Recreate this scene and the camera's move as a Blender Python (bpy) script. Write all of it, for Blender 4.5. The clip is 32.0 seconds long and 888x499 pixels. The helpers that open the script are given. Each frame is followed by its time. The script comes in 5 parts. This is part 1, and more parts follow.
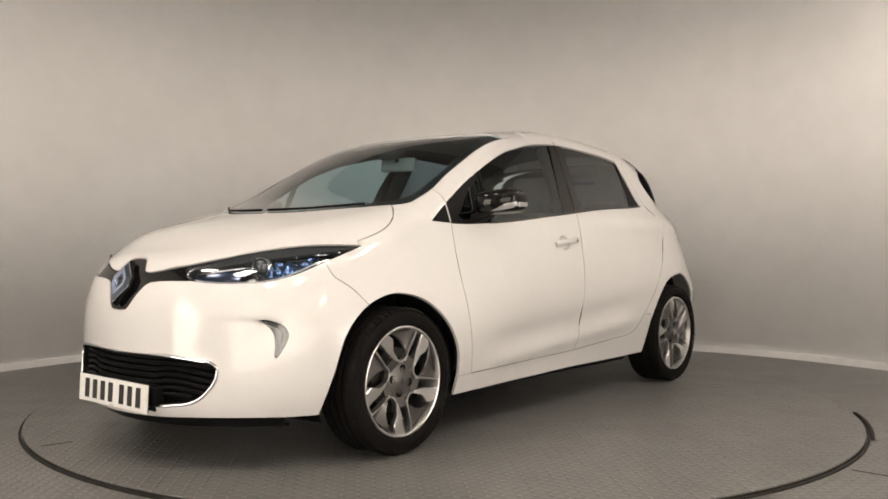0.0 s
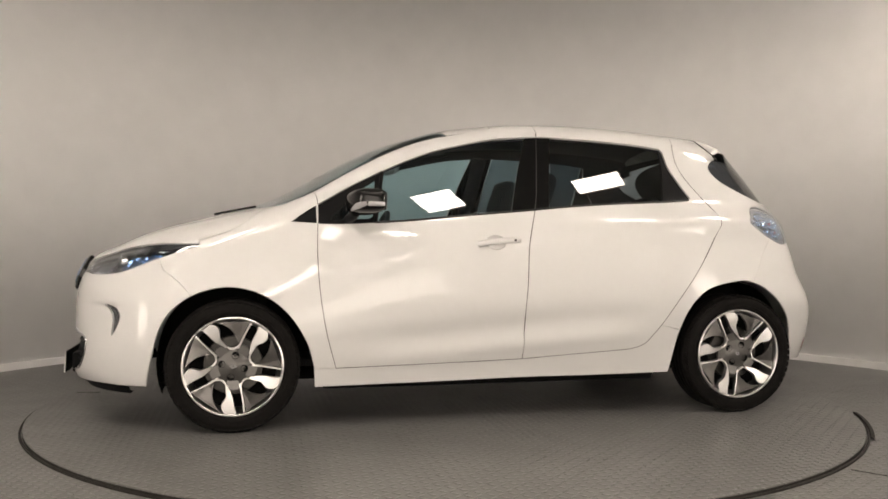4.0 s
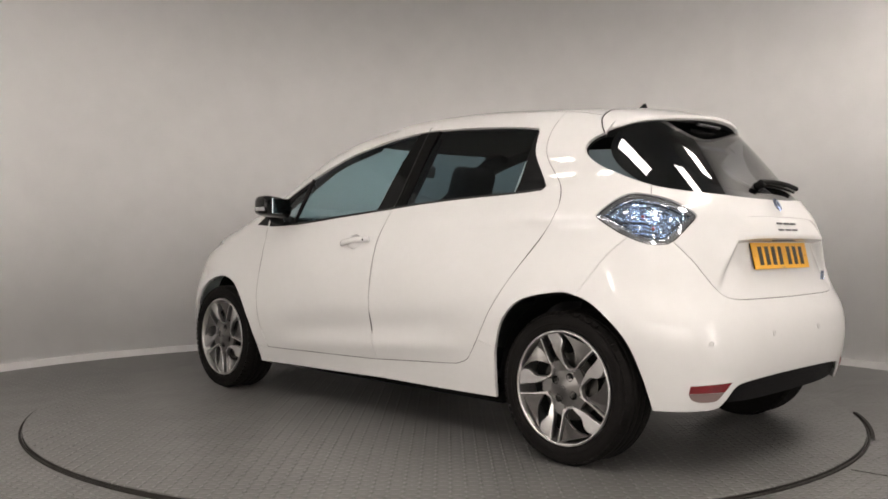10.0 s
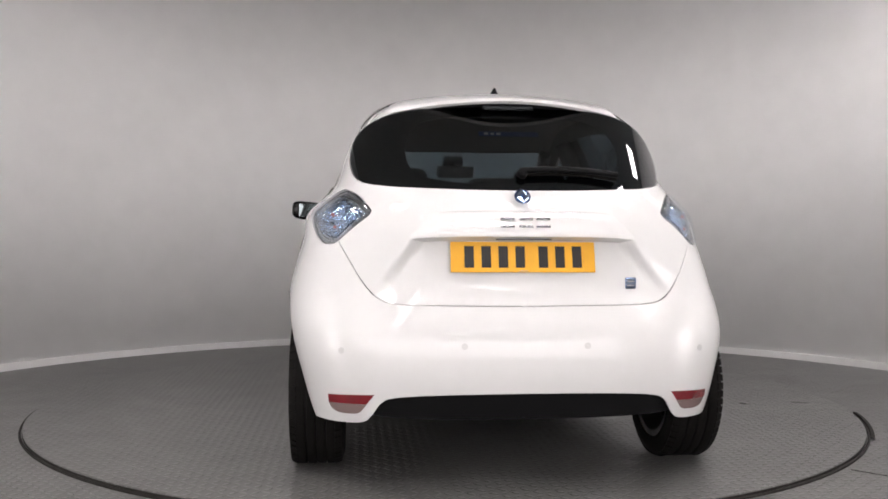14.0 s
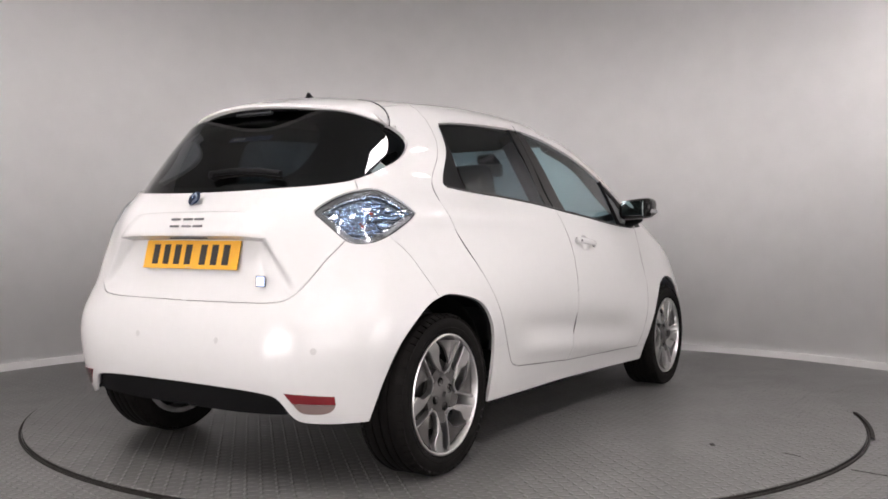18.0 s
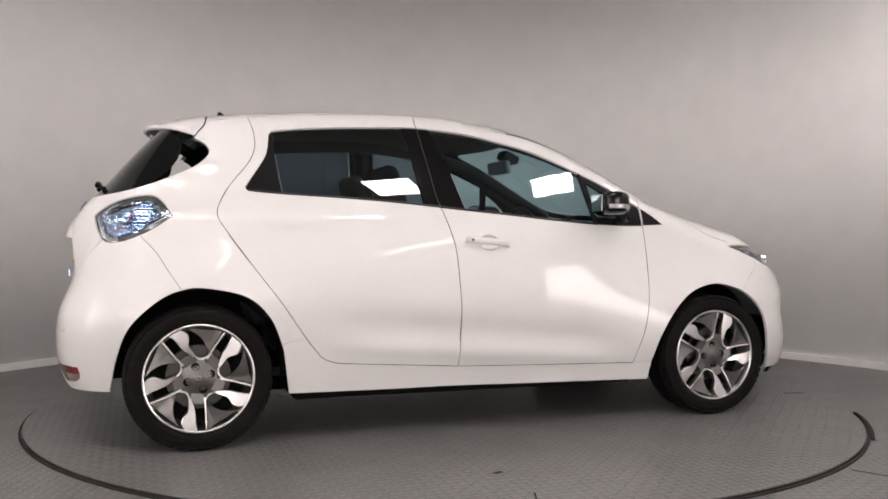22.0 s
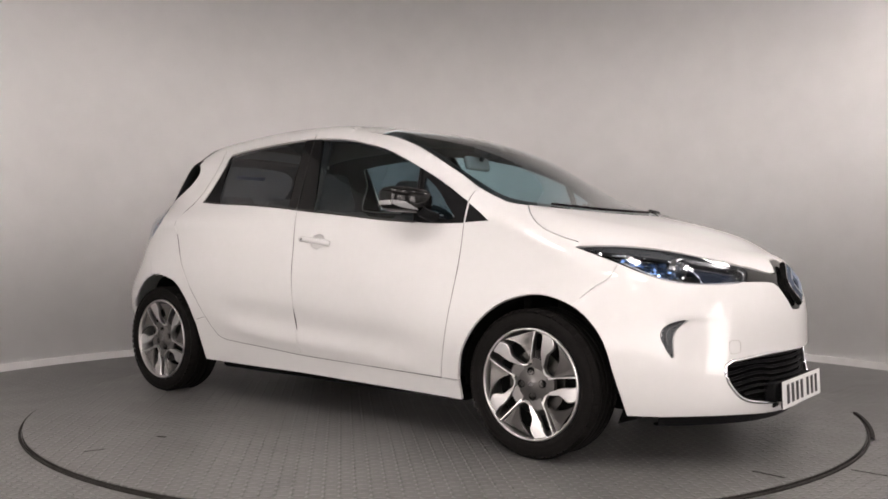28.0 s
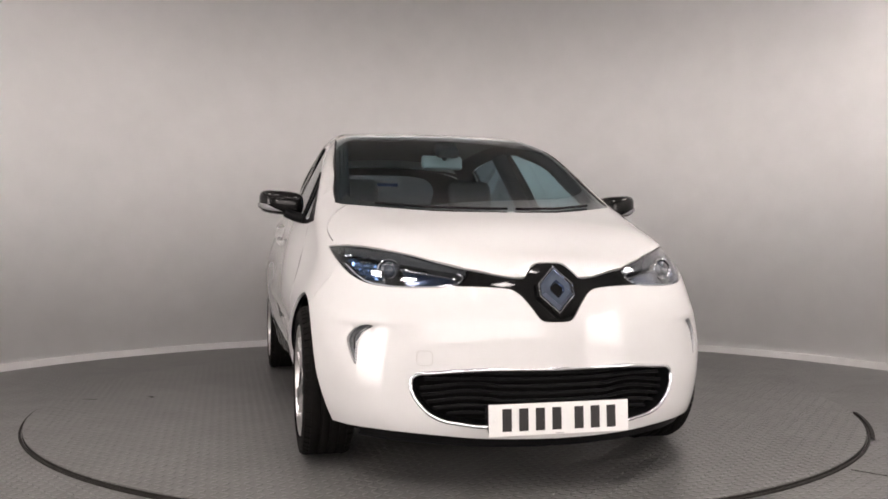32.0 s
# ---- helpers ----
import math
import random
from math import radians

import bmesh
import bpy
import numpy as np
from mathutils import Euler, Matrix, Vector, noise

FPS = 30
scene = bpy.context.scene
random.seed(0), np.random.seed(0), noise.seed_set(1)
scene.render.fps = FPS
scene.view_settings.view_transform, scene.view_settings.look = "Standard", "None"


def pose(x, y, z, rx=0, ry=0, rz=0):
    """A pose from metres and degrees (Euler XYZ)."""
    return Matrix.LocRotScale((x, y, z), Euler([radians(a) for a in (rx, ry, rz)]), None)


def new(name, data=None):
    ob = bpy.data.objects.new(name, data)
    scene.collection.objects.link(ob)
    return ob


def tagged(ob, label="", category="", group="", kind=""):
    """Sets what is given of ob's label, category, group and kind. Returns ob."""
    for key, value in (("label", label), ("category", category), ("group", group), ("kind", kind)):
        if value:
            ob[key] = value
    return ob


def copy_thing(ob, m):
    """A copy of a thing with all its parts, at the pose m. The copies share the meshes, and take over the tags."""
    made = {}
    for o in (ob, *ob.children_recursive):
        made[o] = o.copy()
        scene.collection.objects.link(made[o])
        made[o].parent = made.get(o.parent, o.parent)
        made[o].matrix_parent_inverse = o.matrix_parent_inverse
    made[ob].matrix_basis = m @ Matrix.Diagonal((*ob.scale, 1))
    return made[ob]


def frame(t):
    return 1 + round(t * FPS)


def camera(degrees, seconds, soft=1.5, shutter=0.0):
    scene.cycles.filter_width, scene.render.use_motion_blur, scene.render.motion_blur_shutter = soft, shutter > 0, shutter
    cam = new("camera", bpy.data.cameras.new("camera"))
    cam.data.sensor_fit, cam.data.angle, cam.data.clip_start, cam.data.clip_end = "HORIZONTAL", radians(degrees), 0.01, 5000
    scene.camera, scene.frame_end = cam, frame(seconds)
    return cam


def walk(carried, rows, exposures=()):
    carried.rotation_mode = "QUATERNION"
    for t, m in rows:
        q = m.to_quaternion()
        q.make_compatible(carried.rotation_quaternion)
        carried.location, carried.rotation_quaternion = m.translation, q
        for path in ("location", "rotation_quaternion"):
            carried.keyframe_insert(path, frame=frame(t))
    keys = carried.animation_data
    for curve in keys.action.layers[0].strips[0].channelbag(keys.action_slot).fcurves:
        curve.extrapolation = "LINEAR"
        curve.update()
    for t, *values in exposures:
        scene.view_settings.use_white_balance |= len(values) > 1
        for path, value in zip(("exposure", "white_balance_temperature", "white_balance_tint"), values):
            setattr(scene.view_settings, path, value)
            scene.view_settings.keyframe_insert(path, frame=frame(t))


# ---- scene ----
from mathutils import geometry

# camera on a tripod at the edge of a studio turntable; the car turns, the camera stands
EYE = (0.0, -5.038, 0.897)
cam = camera(53.72, 32.0, soft=1.7)
walk(cam, [(0, pose(*EYE, 90 - 0.58, -0.23, 0.06)), (32, pose(*EYE, 90 - 0.58, -0.23, 0.06))],
     exposures=[(0, 0.20, 7600, 15), (3, 0.10, 7600, 15), (6.5, 0.06, 7500, 15), (8.5, 0.18, 7300, 15), (10.5, 0.10, 6900, 15), (13, 0.12, 6500, 16), (14.5, 0.22, 6500, 17), (18, 0.24, 6550, 18), (24, 0.05, 6850, 19), (28, 0.22, 6850, 19), (32, 0.27, 6850, 19)])

# world: a dim, plain hall beyond the studio's curved wall
world = bpy.data.worlds.new("world")
world.use_nodes = True
world.node_tree.nodes["Background"].inputs[0].default_value = (0.9, 0.92, 1.0, 1)
world.node_tree.nodes["Background"].inputs[1].default_value = 0.15
scene.world = world

# square ceiling panels, hung at 45 degrees; the last two added to brighten the lower walls
CEIL = 3.3
PANELS = [(-1.6, -2.6), (0.95, -2.5), (2.4, -1.7), (-2.4, -1.9), (3.05, -0.25), (-0.75, -4.1), (0.8, -4.1)]
# slim battens over and behind the camera, added for fill and thin streaks on the paint
FILL_BATTENS = [(-2.9, -4.7), (0.0, -5.0), (2.9, -4.7), (-1.6, -7.0), (1.6, -7.0)]


# ---- body surface ----
def spline(xs, ys):
    """A smooth curve through the knots."""
    xs, ys = np.array(xs, float), np.array(ys, float)
    n, h = len(xs), np.diff(xs)
    a, r = np.eye(n), np.zeros(n)
    for i in range(1, n - 1):
        a[i, i - 1:i + 2] = h[i - 1], 2 * (h[i - 1] + h[i]), h[i]
        r[i] = 6 * ((ys[i + 1] - ys[i]) / h[i] - (ys[i] - ys[i - 1]) / h[i - 1])
    m = np.linalg.solve(a, r)

    def at(x):
        x = np.clip(np.asarray(x, float), xs[0], xs[-1])
        i = np.clip(np.searchsorted(xs, x) - 1, 0, n - 2)
        d, e, k = xs[i + 1] - x, x - xs[i], h[i]
        return (m[i] * d ** 3 + m[i + 1] * e ** 3) / (6 * k) + (ys[i] / k - m[i] * k / 6) * d + (ys[i + 1] / k - m[i + 1] * k / 6) * e
    return at


ZK = (0.10, 0.25, 0.40, 0.60, 0.80, 0.92, 1.02, 1.10, 1.25, 1.40, 1.50, 1.62)
W_REAR = spline(ZK, (0.765, 0.812, 0.843, 0.878, 0.852, 0.816, 0.788, 0.707, 0.642, 0.572, 0.518, 0.441))
W_MID = spline(ZK, (0.739, 0.779, 0.828, 0.860, 0.845, 0.817, 0.779, 0.740, 0.674, 0.602, 0.548, 0.470))
W_FRONT = spline(ZK, (0.771, 0.828, 0.865, 0.848, 0.783, 0.756, 0.733, 0.704, 0.645, 0.580, 0.526, 0.446))
NOSE = spline((0.10, 0.20, 0.30, 0.45, 0.60, 0.72, 0.80, 0.95, 1.62), (2.006, 2.110, 2.129, 2.115, 2.110, 2.089, 2.079, 2.054, 1.993))
TAIL = spline((0.10, 0.25, 0.35, 0.50, 0.62, 0.70, 0.80, 0.92, 1.02, 1.10, 1.25, 1.40, 1.52, 1.62),
              (-1.759, -1.844, -1.876, -1.888, -1.864, -1.827, -1.803, -1.773, -1.730, -1.687, -1.630, -1.497, -1.390, -1.300))
# how far the middle of the tailgate stands out behind its sides
BULGE = spline((0.10, 0.55, 0.66, 0.75, 0.84, 0.92, 1.0, 1.06, 1.11, 1.18, 1.30, 1.45, 1.62), (0, 0, 0.002, 0.022, 0.046, 0.062, 0.066, 0.056, 0.040, 0.024, 0.006, 0, 0))
TOP = spline((-1.75, -1.62, -1.45, -1.10, -0.60, -0.20, 0.20, 0.45, 0.80, 1.12, 1.30, 1.50, 1.75, 1.95, 2.05, 2.12, 2.2),
             (1.394, 1.434, 1.477, 1.521, 1.546, 1.534, 1.493, 1.440, 1.286, 1.115, 1.058, 1.008, 0.933, 0.847, 0.805, 0.727, 0.633))
CROWN = spline((-1.7, -1.0, 0.0, 0.4, 1.1, 1.4, 2.0), (0.214, 0.162, 0.063, 0.036, 0.050, 0.102, 0.060))
SWEEP = spline((-1.7, 0.0, 0.4, 1.0, 1.4, 2.1), (-0.034, -0.042, 0.244, 0.241, 0.080, 0.241))
BLEND = spline((-1.7, -1.0, 0.3, 1.1, 1.4, 2.1), (0.09, 0.09, 0.07, 0.07, 0.12, 0.12))


def body(p):
    """Signed distance, nearly, to the car's outer skin."""
    x, y, z = p[..., 0], np.abs(p[..., 1]), p[..., 2]
    a = np.clip((x + 1.3) / 1.2, 0, 1)
    b = np.clip((x - 0.3) / 1.0, 0, 1)
    a, b = a * a * (3 - 2 * a), b * b * (3 - 2 * b)
    w = W_REAR(z) * (1 - a) + W_MID(z) * (a - b) + W_FRONT(z) * b
    sf = np.clip((x - 0.9) / (NOSE(z) - 0.9), 0, None)
    g = np.clip((0.58 - y) / 0.25, 0, 1)
    sr = np.clip((x + 0.9) / (TAIL(z) - BULGE(z) * g * g * (3 - 2 * g) + 0.9), 0, None)
    # hollow along the foot of the doors, with a flare under it
    m = np.clip((0.84 - np.abs(x)) / 0.35, 0, 1)
    zc = 0.47 - 0.08 * x
    w = w + m * m * (3 - 2 * m) * (0.008 * np.exp(-((z - zc + 0.105) / 0.04) ** 2) - 0.013 * np.exp(-((z - zc) / 0.06) ** 2))
    # crease along the shoulder, from the tail lamp forward
    m = np.clip((-0.15 - x) / 0.9, 0, 1)
    w = w + 0.0065 * m * np.clip(1 - np.abs(z - 1.000 + 0.012 * (x + 1.4)) / 0.06, 0, 1)
    # scoop in the bumper beside the nose, under a crease
    m = np.clip((x - 1.5) / 0.25, 0, 1) * np.exp(-((y - 0.60) / 0.13) ** 2) * np.clip((0.60 - z) / 0.025, 0, 1) * np.clip((z - 0.36) / 0.16, 0, 1)
    w = w - 0.020 * m * m * (3 - 2 * m)
    r = y / w
    # the tail's corners are squarer low down
    low = np.clip((0.78 - z) / 0.30, 0, 1)
    er = 2.32 + 0.9 * low * low * (3 - 2 * low)
    side = np.where(x > 0, (sf ** 4.31 + r ** 1.78) ** (1 / 3.04), (sr ** er + r ** 6.38) ** (1 / 4.35))
    side = (side - 1) * w
    xs = x + SWEEP(x) * y * y
    top = (z - (TOP(xs) - CROWN(xs) * y * y)) * 0.85
    k = BLEND(x)
    h = np.clip(0.5 + 0.5 * (side - top) / k, 0, 1)
    return side * h + top * (1 - h) + k * h * (1 - h)


XF, XR, R0 = 1.25, -1.15, 0.8


def ray_side(u, side=1.0):
    """Chart of flank and ends: u is x along the flank and wraps round the ends. Gives foot and direction of the ray."""
    s, z = u[:, 0], u[:, 1]
    phi = np.where(s > XF, (s - XF) / R0, np.where(s < XR, (s - XR) / R0, 0))
    o = np.stack([np.clip(s, XR, XF), 0 * s, z], 1)
    d = np.stack([np.sin(phi), np.cos(phi) * side, 0 * s], 1)
    return o, d


def ray_top(u, side=1.0):
    o = np.stack([u[:, 0], u[:, 1] * side, 0 * u[:, 0] + 0.55], 1)
    return o, np.tile([0.0, 0.0, 1.0], (len(u), 1))


def to_side(p):
    x, y = p[:, 0], np.abs(p[:, 1])
    c = np.clip(x, XR, XF)
    phi = np.arctan2(x - c, y)
    return np.stack([c + R0 * phi, p[:, 2]], 1)


def cast(o, d, far=1.7):
    """Where rays from inside meet the skin."""
    lo, hi = np.zeros(len(o)), np.full(len(o), far)
    for _ in range(34):
        m = (lo + hi) / 2
        inside = body(o + d * m[:, None]) < 0
        lo, hi = np.where(inside, m, lo), np.where(inside, hi, m)
    return o + d * lo[:, None]


def normal(p):
    e = 1e-3
    g = np.stack([body(p + e * v) - body(p - e * v) for v in np.eye(3)], 1)
    return g / np.linalg.norm(g, axis=1)[:, None]


# ---- materials ----
def mat(name, base, rough=0.5, metal=0.0, noise=0.0, scale=20.0, bump=0.0, bscale=60.0, coat=0.0, rvar=0.0, second=None, emit=0.0):
    m = bpy.data.materials.new(name)
    m.use_nodes = True
    nt = m.node_tree
    bs = nt.nodes["Principled BSDF"]
    bs.inputs["Base Color"].default_value = (*base, 1)
    bs.inputs["Roughness"].default_value = rough
    bs.inputs["Metallic"].default_value = metal
    if coat:
        bs.inputs["Coat Weight"].default_value = coat
        bs.inputs["Coat Roughness"].default_value = 0.025
    if emit:
        bs.inputs["Emission Color"].default_value = (*base, 1)
        bs.inputs["Emission Strength"].default_value = emit
    tc = nt.nodes.new("ShaderNodeTexCoord")
    if noise or rvar or second:
        n1 = nt.nodes.new("ShaderNodeTexNoise")
        n1.inputs["Scale"].default_value, n1.inputs["Detail"].default_value = scale, 6
        nt.links.new(tc.outputs["Object"], n1.inputs["Vector"])
        n2 = nt.nodes.new("ShaderNodeTexNoise")
        n2.inputs["Scale"].default_value, n2.inputs["Detail"].default_value = scale * 0.13, 3
        nt.links.new(tc.outputs["Object"], n2.inputs["Vector"])
        add = nt.nodes.new("ShaderNodeMath")
        add.operation = "ADD"
        nt.links.new(n1.outputs[0], add.inputs[0])
        nt.links.new(n2.outputs[0], add.inputs[1])
        if noise or second:
            mix = nt.nodes.new("ShaderNodeMix")
            mix.data_type = "RGBA"
            c2 = second or [c * (1 - noise) for c in base]
            c1 = base if second else [min(1, c * (1 + noise)) for c in base]
            mix.inputs[6].default_value, mix.inputs[7].default_value = (*c1, 1), (*c2, 1)
            mr = nt.nodes.new("ShaderNodeMapRange")
            mr.inputs[1].default_value, mr.inputs[2].default_value = 0.7, 1.3
            nt.links.new(add.outputs[0], mr.inputs[0])
            nt.links.new(mr.outputs[0], mix.inputs[0])
            nt.links.new(mix.outputs[2], bs.inputs["Base Color"])
        if rvar:
            mr = nt.nodes.new("ShaderNodeMapRange")
            mr.inputs[1].default_value, mr.inputs[2].default_value = 0.7, 1.3
            mr.inputs[3].default_value, mr.inputs[4].default_value = max(0, rough - rvar), min(1, rough + rvar)
            nt.links.new(add.outputs[0], mr.inputs[0])
            nt.links.new(mr.outputs[0], bs.inputs["Roughness"])
    if bump:
        nb = nt.nodes.new("ShaderNodeTexNoise")
        nb.inputs["Scale"].default_value, nb.inputs["Detail"].default_value = bscale, 4
        nt.links.new(tc.outputs["Object"], nb.inputs["Vector"])
        b = nt.nodes.new("ShaderNodeBump")
        b.inputs["Strength"].default_value, b.inputs["Distance"].default_value = bump, 0.01
        nt.links.new(nb.outputs[0], b.inputs["Height"])
        nt.links.new(b.outputs[0], bs.inputs["Normal"])
    return m


def tread(name, base, rough, relief, pitch=0.030):
    """Steel tread plate: small lozenges at right angles in turn, with lighter tops and dirt."""
    m = mat(name, base, rough, noise=0.08, scale=5, rvar=0.03)
    nt = m.node_tree
    bs = nt.nodes["Principled BSDF"]

    def op(kind, a, b=None):
        n = nt.nodes.new("ShaderNodeMath")
        n.operation = kind
        for k, v in enumerate((a, b)):
            if v is None:
                continue
            if isinstance(v, (int, float)):
                n.inputs[k].default_value = v
            else:
                nt.links.new(v, n.inputs[k])
        return n.outputs[0]
    tc = nt.nodes.new("ShaderNodeTexCoord")
    sx = nt.nodes.new("ShaderNodeSeparateXYZ")
    nt.links.new(tc.outputs["Object"], sx.inputs[0])
    px, py = op("DIVIDE", sx.outputs[0], pitch), op("DIVIDE", sx.outputs[1], pitch)
    cx, cy = op("FLOOR", px), op("FLOOR", py)
    fx, fy = op("SUBTRACT", op("SUBTRACT", px, cx), 0.5), op("SUBTRACT", op("SUBTRACT", py, cy), 0.5)
    par = op("ABSOLUTE", op("MODULO", op("ADD", cx, cy), 2.0))
    u, v = op("ABSOLUTE", op("ADD", fx, fy)), op("ABSOLUTE", op("SUBTRACT", fx, fy))
    a = op("ADD", op("MULTIPLY", u, par), op("MULTIPLY", v, op("SUBTRACT", 1.0, par)))
    b = op("ADD", op("MULTIPLY", v, par), op("MULTIPLY", u, op("SUBTRACT", 1.0, par)))
    h = op("MAXIMUM", op("SUBTRACT", 1.0, op("ADD", op("DIVIDE", a, 0.95), op("DIVIDE", b, 0.34))), 0.0)
    h = op("MINIMUM", op("MULTIPLY", h, 2.0), 1.0)
    bump = nt.nodes.new("ShaderNodeBump")
    bump.inputs["Strength"].default_value, bump.inputs["Distance"].default_value = 0.9, 0.0016 * relief
    nt.links.new(h, bump.inputs["Height"])
    nt.links.new(bump.outputs[0], bs.inputs["Normal"])
    # dirt in patches, and tops lightened unevenly
    old = bs.inputs["Base Color"].links[0].from_socket
    n1 = nt.nodes.new("ShaderNodeTexNoise")
    n1.inputs["Scale"].default_value, n1.inputs["Detail"].default_value, n1.inputs["Distortion"].default_value = 3.2, 8, 1.2
    nt.links.new(tc.outputs["Object"], n1.inputs["Vector"])
    mr = nt.nodes.new("ShaderNodeMapRange")
    mr.inputs[1].default_value, mr.inputs[2].default_value = 0.50, 0.80
    nt.links.new(n1.outputs[0], mr.inputs[0])
    mx = nt.nodes.new("ShaderNodeMix")
    mx.data_type = "RGBA"
    mx.inputs[7].default_value = (base[0] * 0.55, base[1] * 0.55, base[2] * 0.55, 1)
    nt.links.new(op("MULTIPLY", mr.outputs[0], 0.30), mx.inputs[0])
    nt.links.new(old, mx.inputs[6])
    m2 = nt.nodes.new("ShaderNodeMix")
    m2.data_type = "RGBA"
    m2.inputs[7].default_value = (base[0] * 1.35, base[1] * 1.35, base[2] * 1.35, 1)
    n2 = nt.nodes.new("ShaderNodeTexNoise")
    n2.inputs["Scale"].default_value = 2.1
    nt.links.new(tc.outputs["Object"], n2.inputs["Vector"])
    nt.links.new(op("MULTIPLY", op("MULTIPLY", h, n2.outputs[0]), 0.8 * relief), m2.inputs[0])
    nt.links.new(mx.outputs[2], m2.inputs[6])
    nt.links.new(m2.outputs[2], bs.inputs["Base Color"])
    return m


def glass(name, tint, gloss=0.02, film=0.0):
    """A thin tinted pane: it lets light straight through, and mirrors at the surface."""
    m = bpy.data.materials.new(name)
    m.use_nodes = True
    nt = m.node_tree
    nt.nodes.remove(nt.nodes["Principled BSDF"])
    tr, gl, mx, fr = (nt.nodes.new(k) for k in ("ShaderNodeBsdfTransparent", "ShaderNodeBsdfGlossy", "ShaderNodeMixShader", "ShaderNodeLayerWeight"))
    tr.inputs[0].default_value = (*tint, 1)
    gl.inputs["Color"].default_value, gl.inputs["Roughness"].default_value = (1, 1, 1, 1), gloss
    fr.inputs[0].default_value = 0.5
    pw, ma = nt.nodes.new("ShaderNodeMath"), nt.nodes.new("ShaderNodeMath")
    pw.operation, ma.operation = "POWER", "MULTIPLY_ADD"
    pw.inputs[1].default_value, ma.inputs[1].default_value, ma.inputs[2].default_value = 5.0, 0.93, 0.06
    nt.links.new(fr.outputs["Facing"], pw.inputs[0])
    nt.links.new(pw.outputs[0], ma.inputs[0])
    nt.links.new(ma.outputs[0], mx.inputs[0])
    nt.links.new(tr.outputs[0], mx.inputs[1])
    nt.links.new(gl.outputs[0], mx.inputs[2])
    nt.links.new(mx.outputs[0], nt.nodes["Material Output"].inputs[0])
    return m


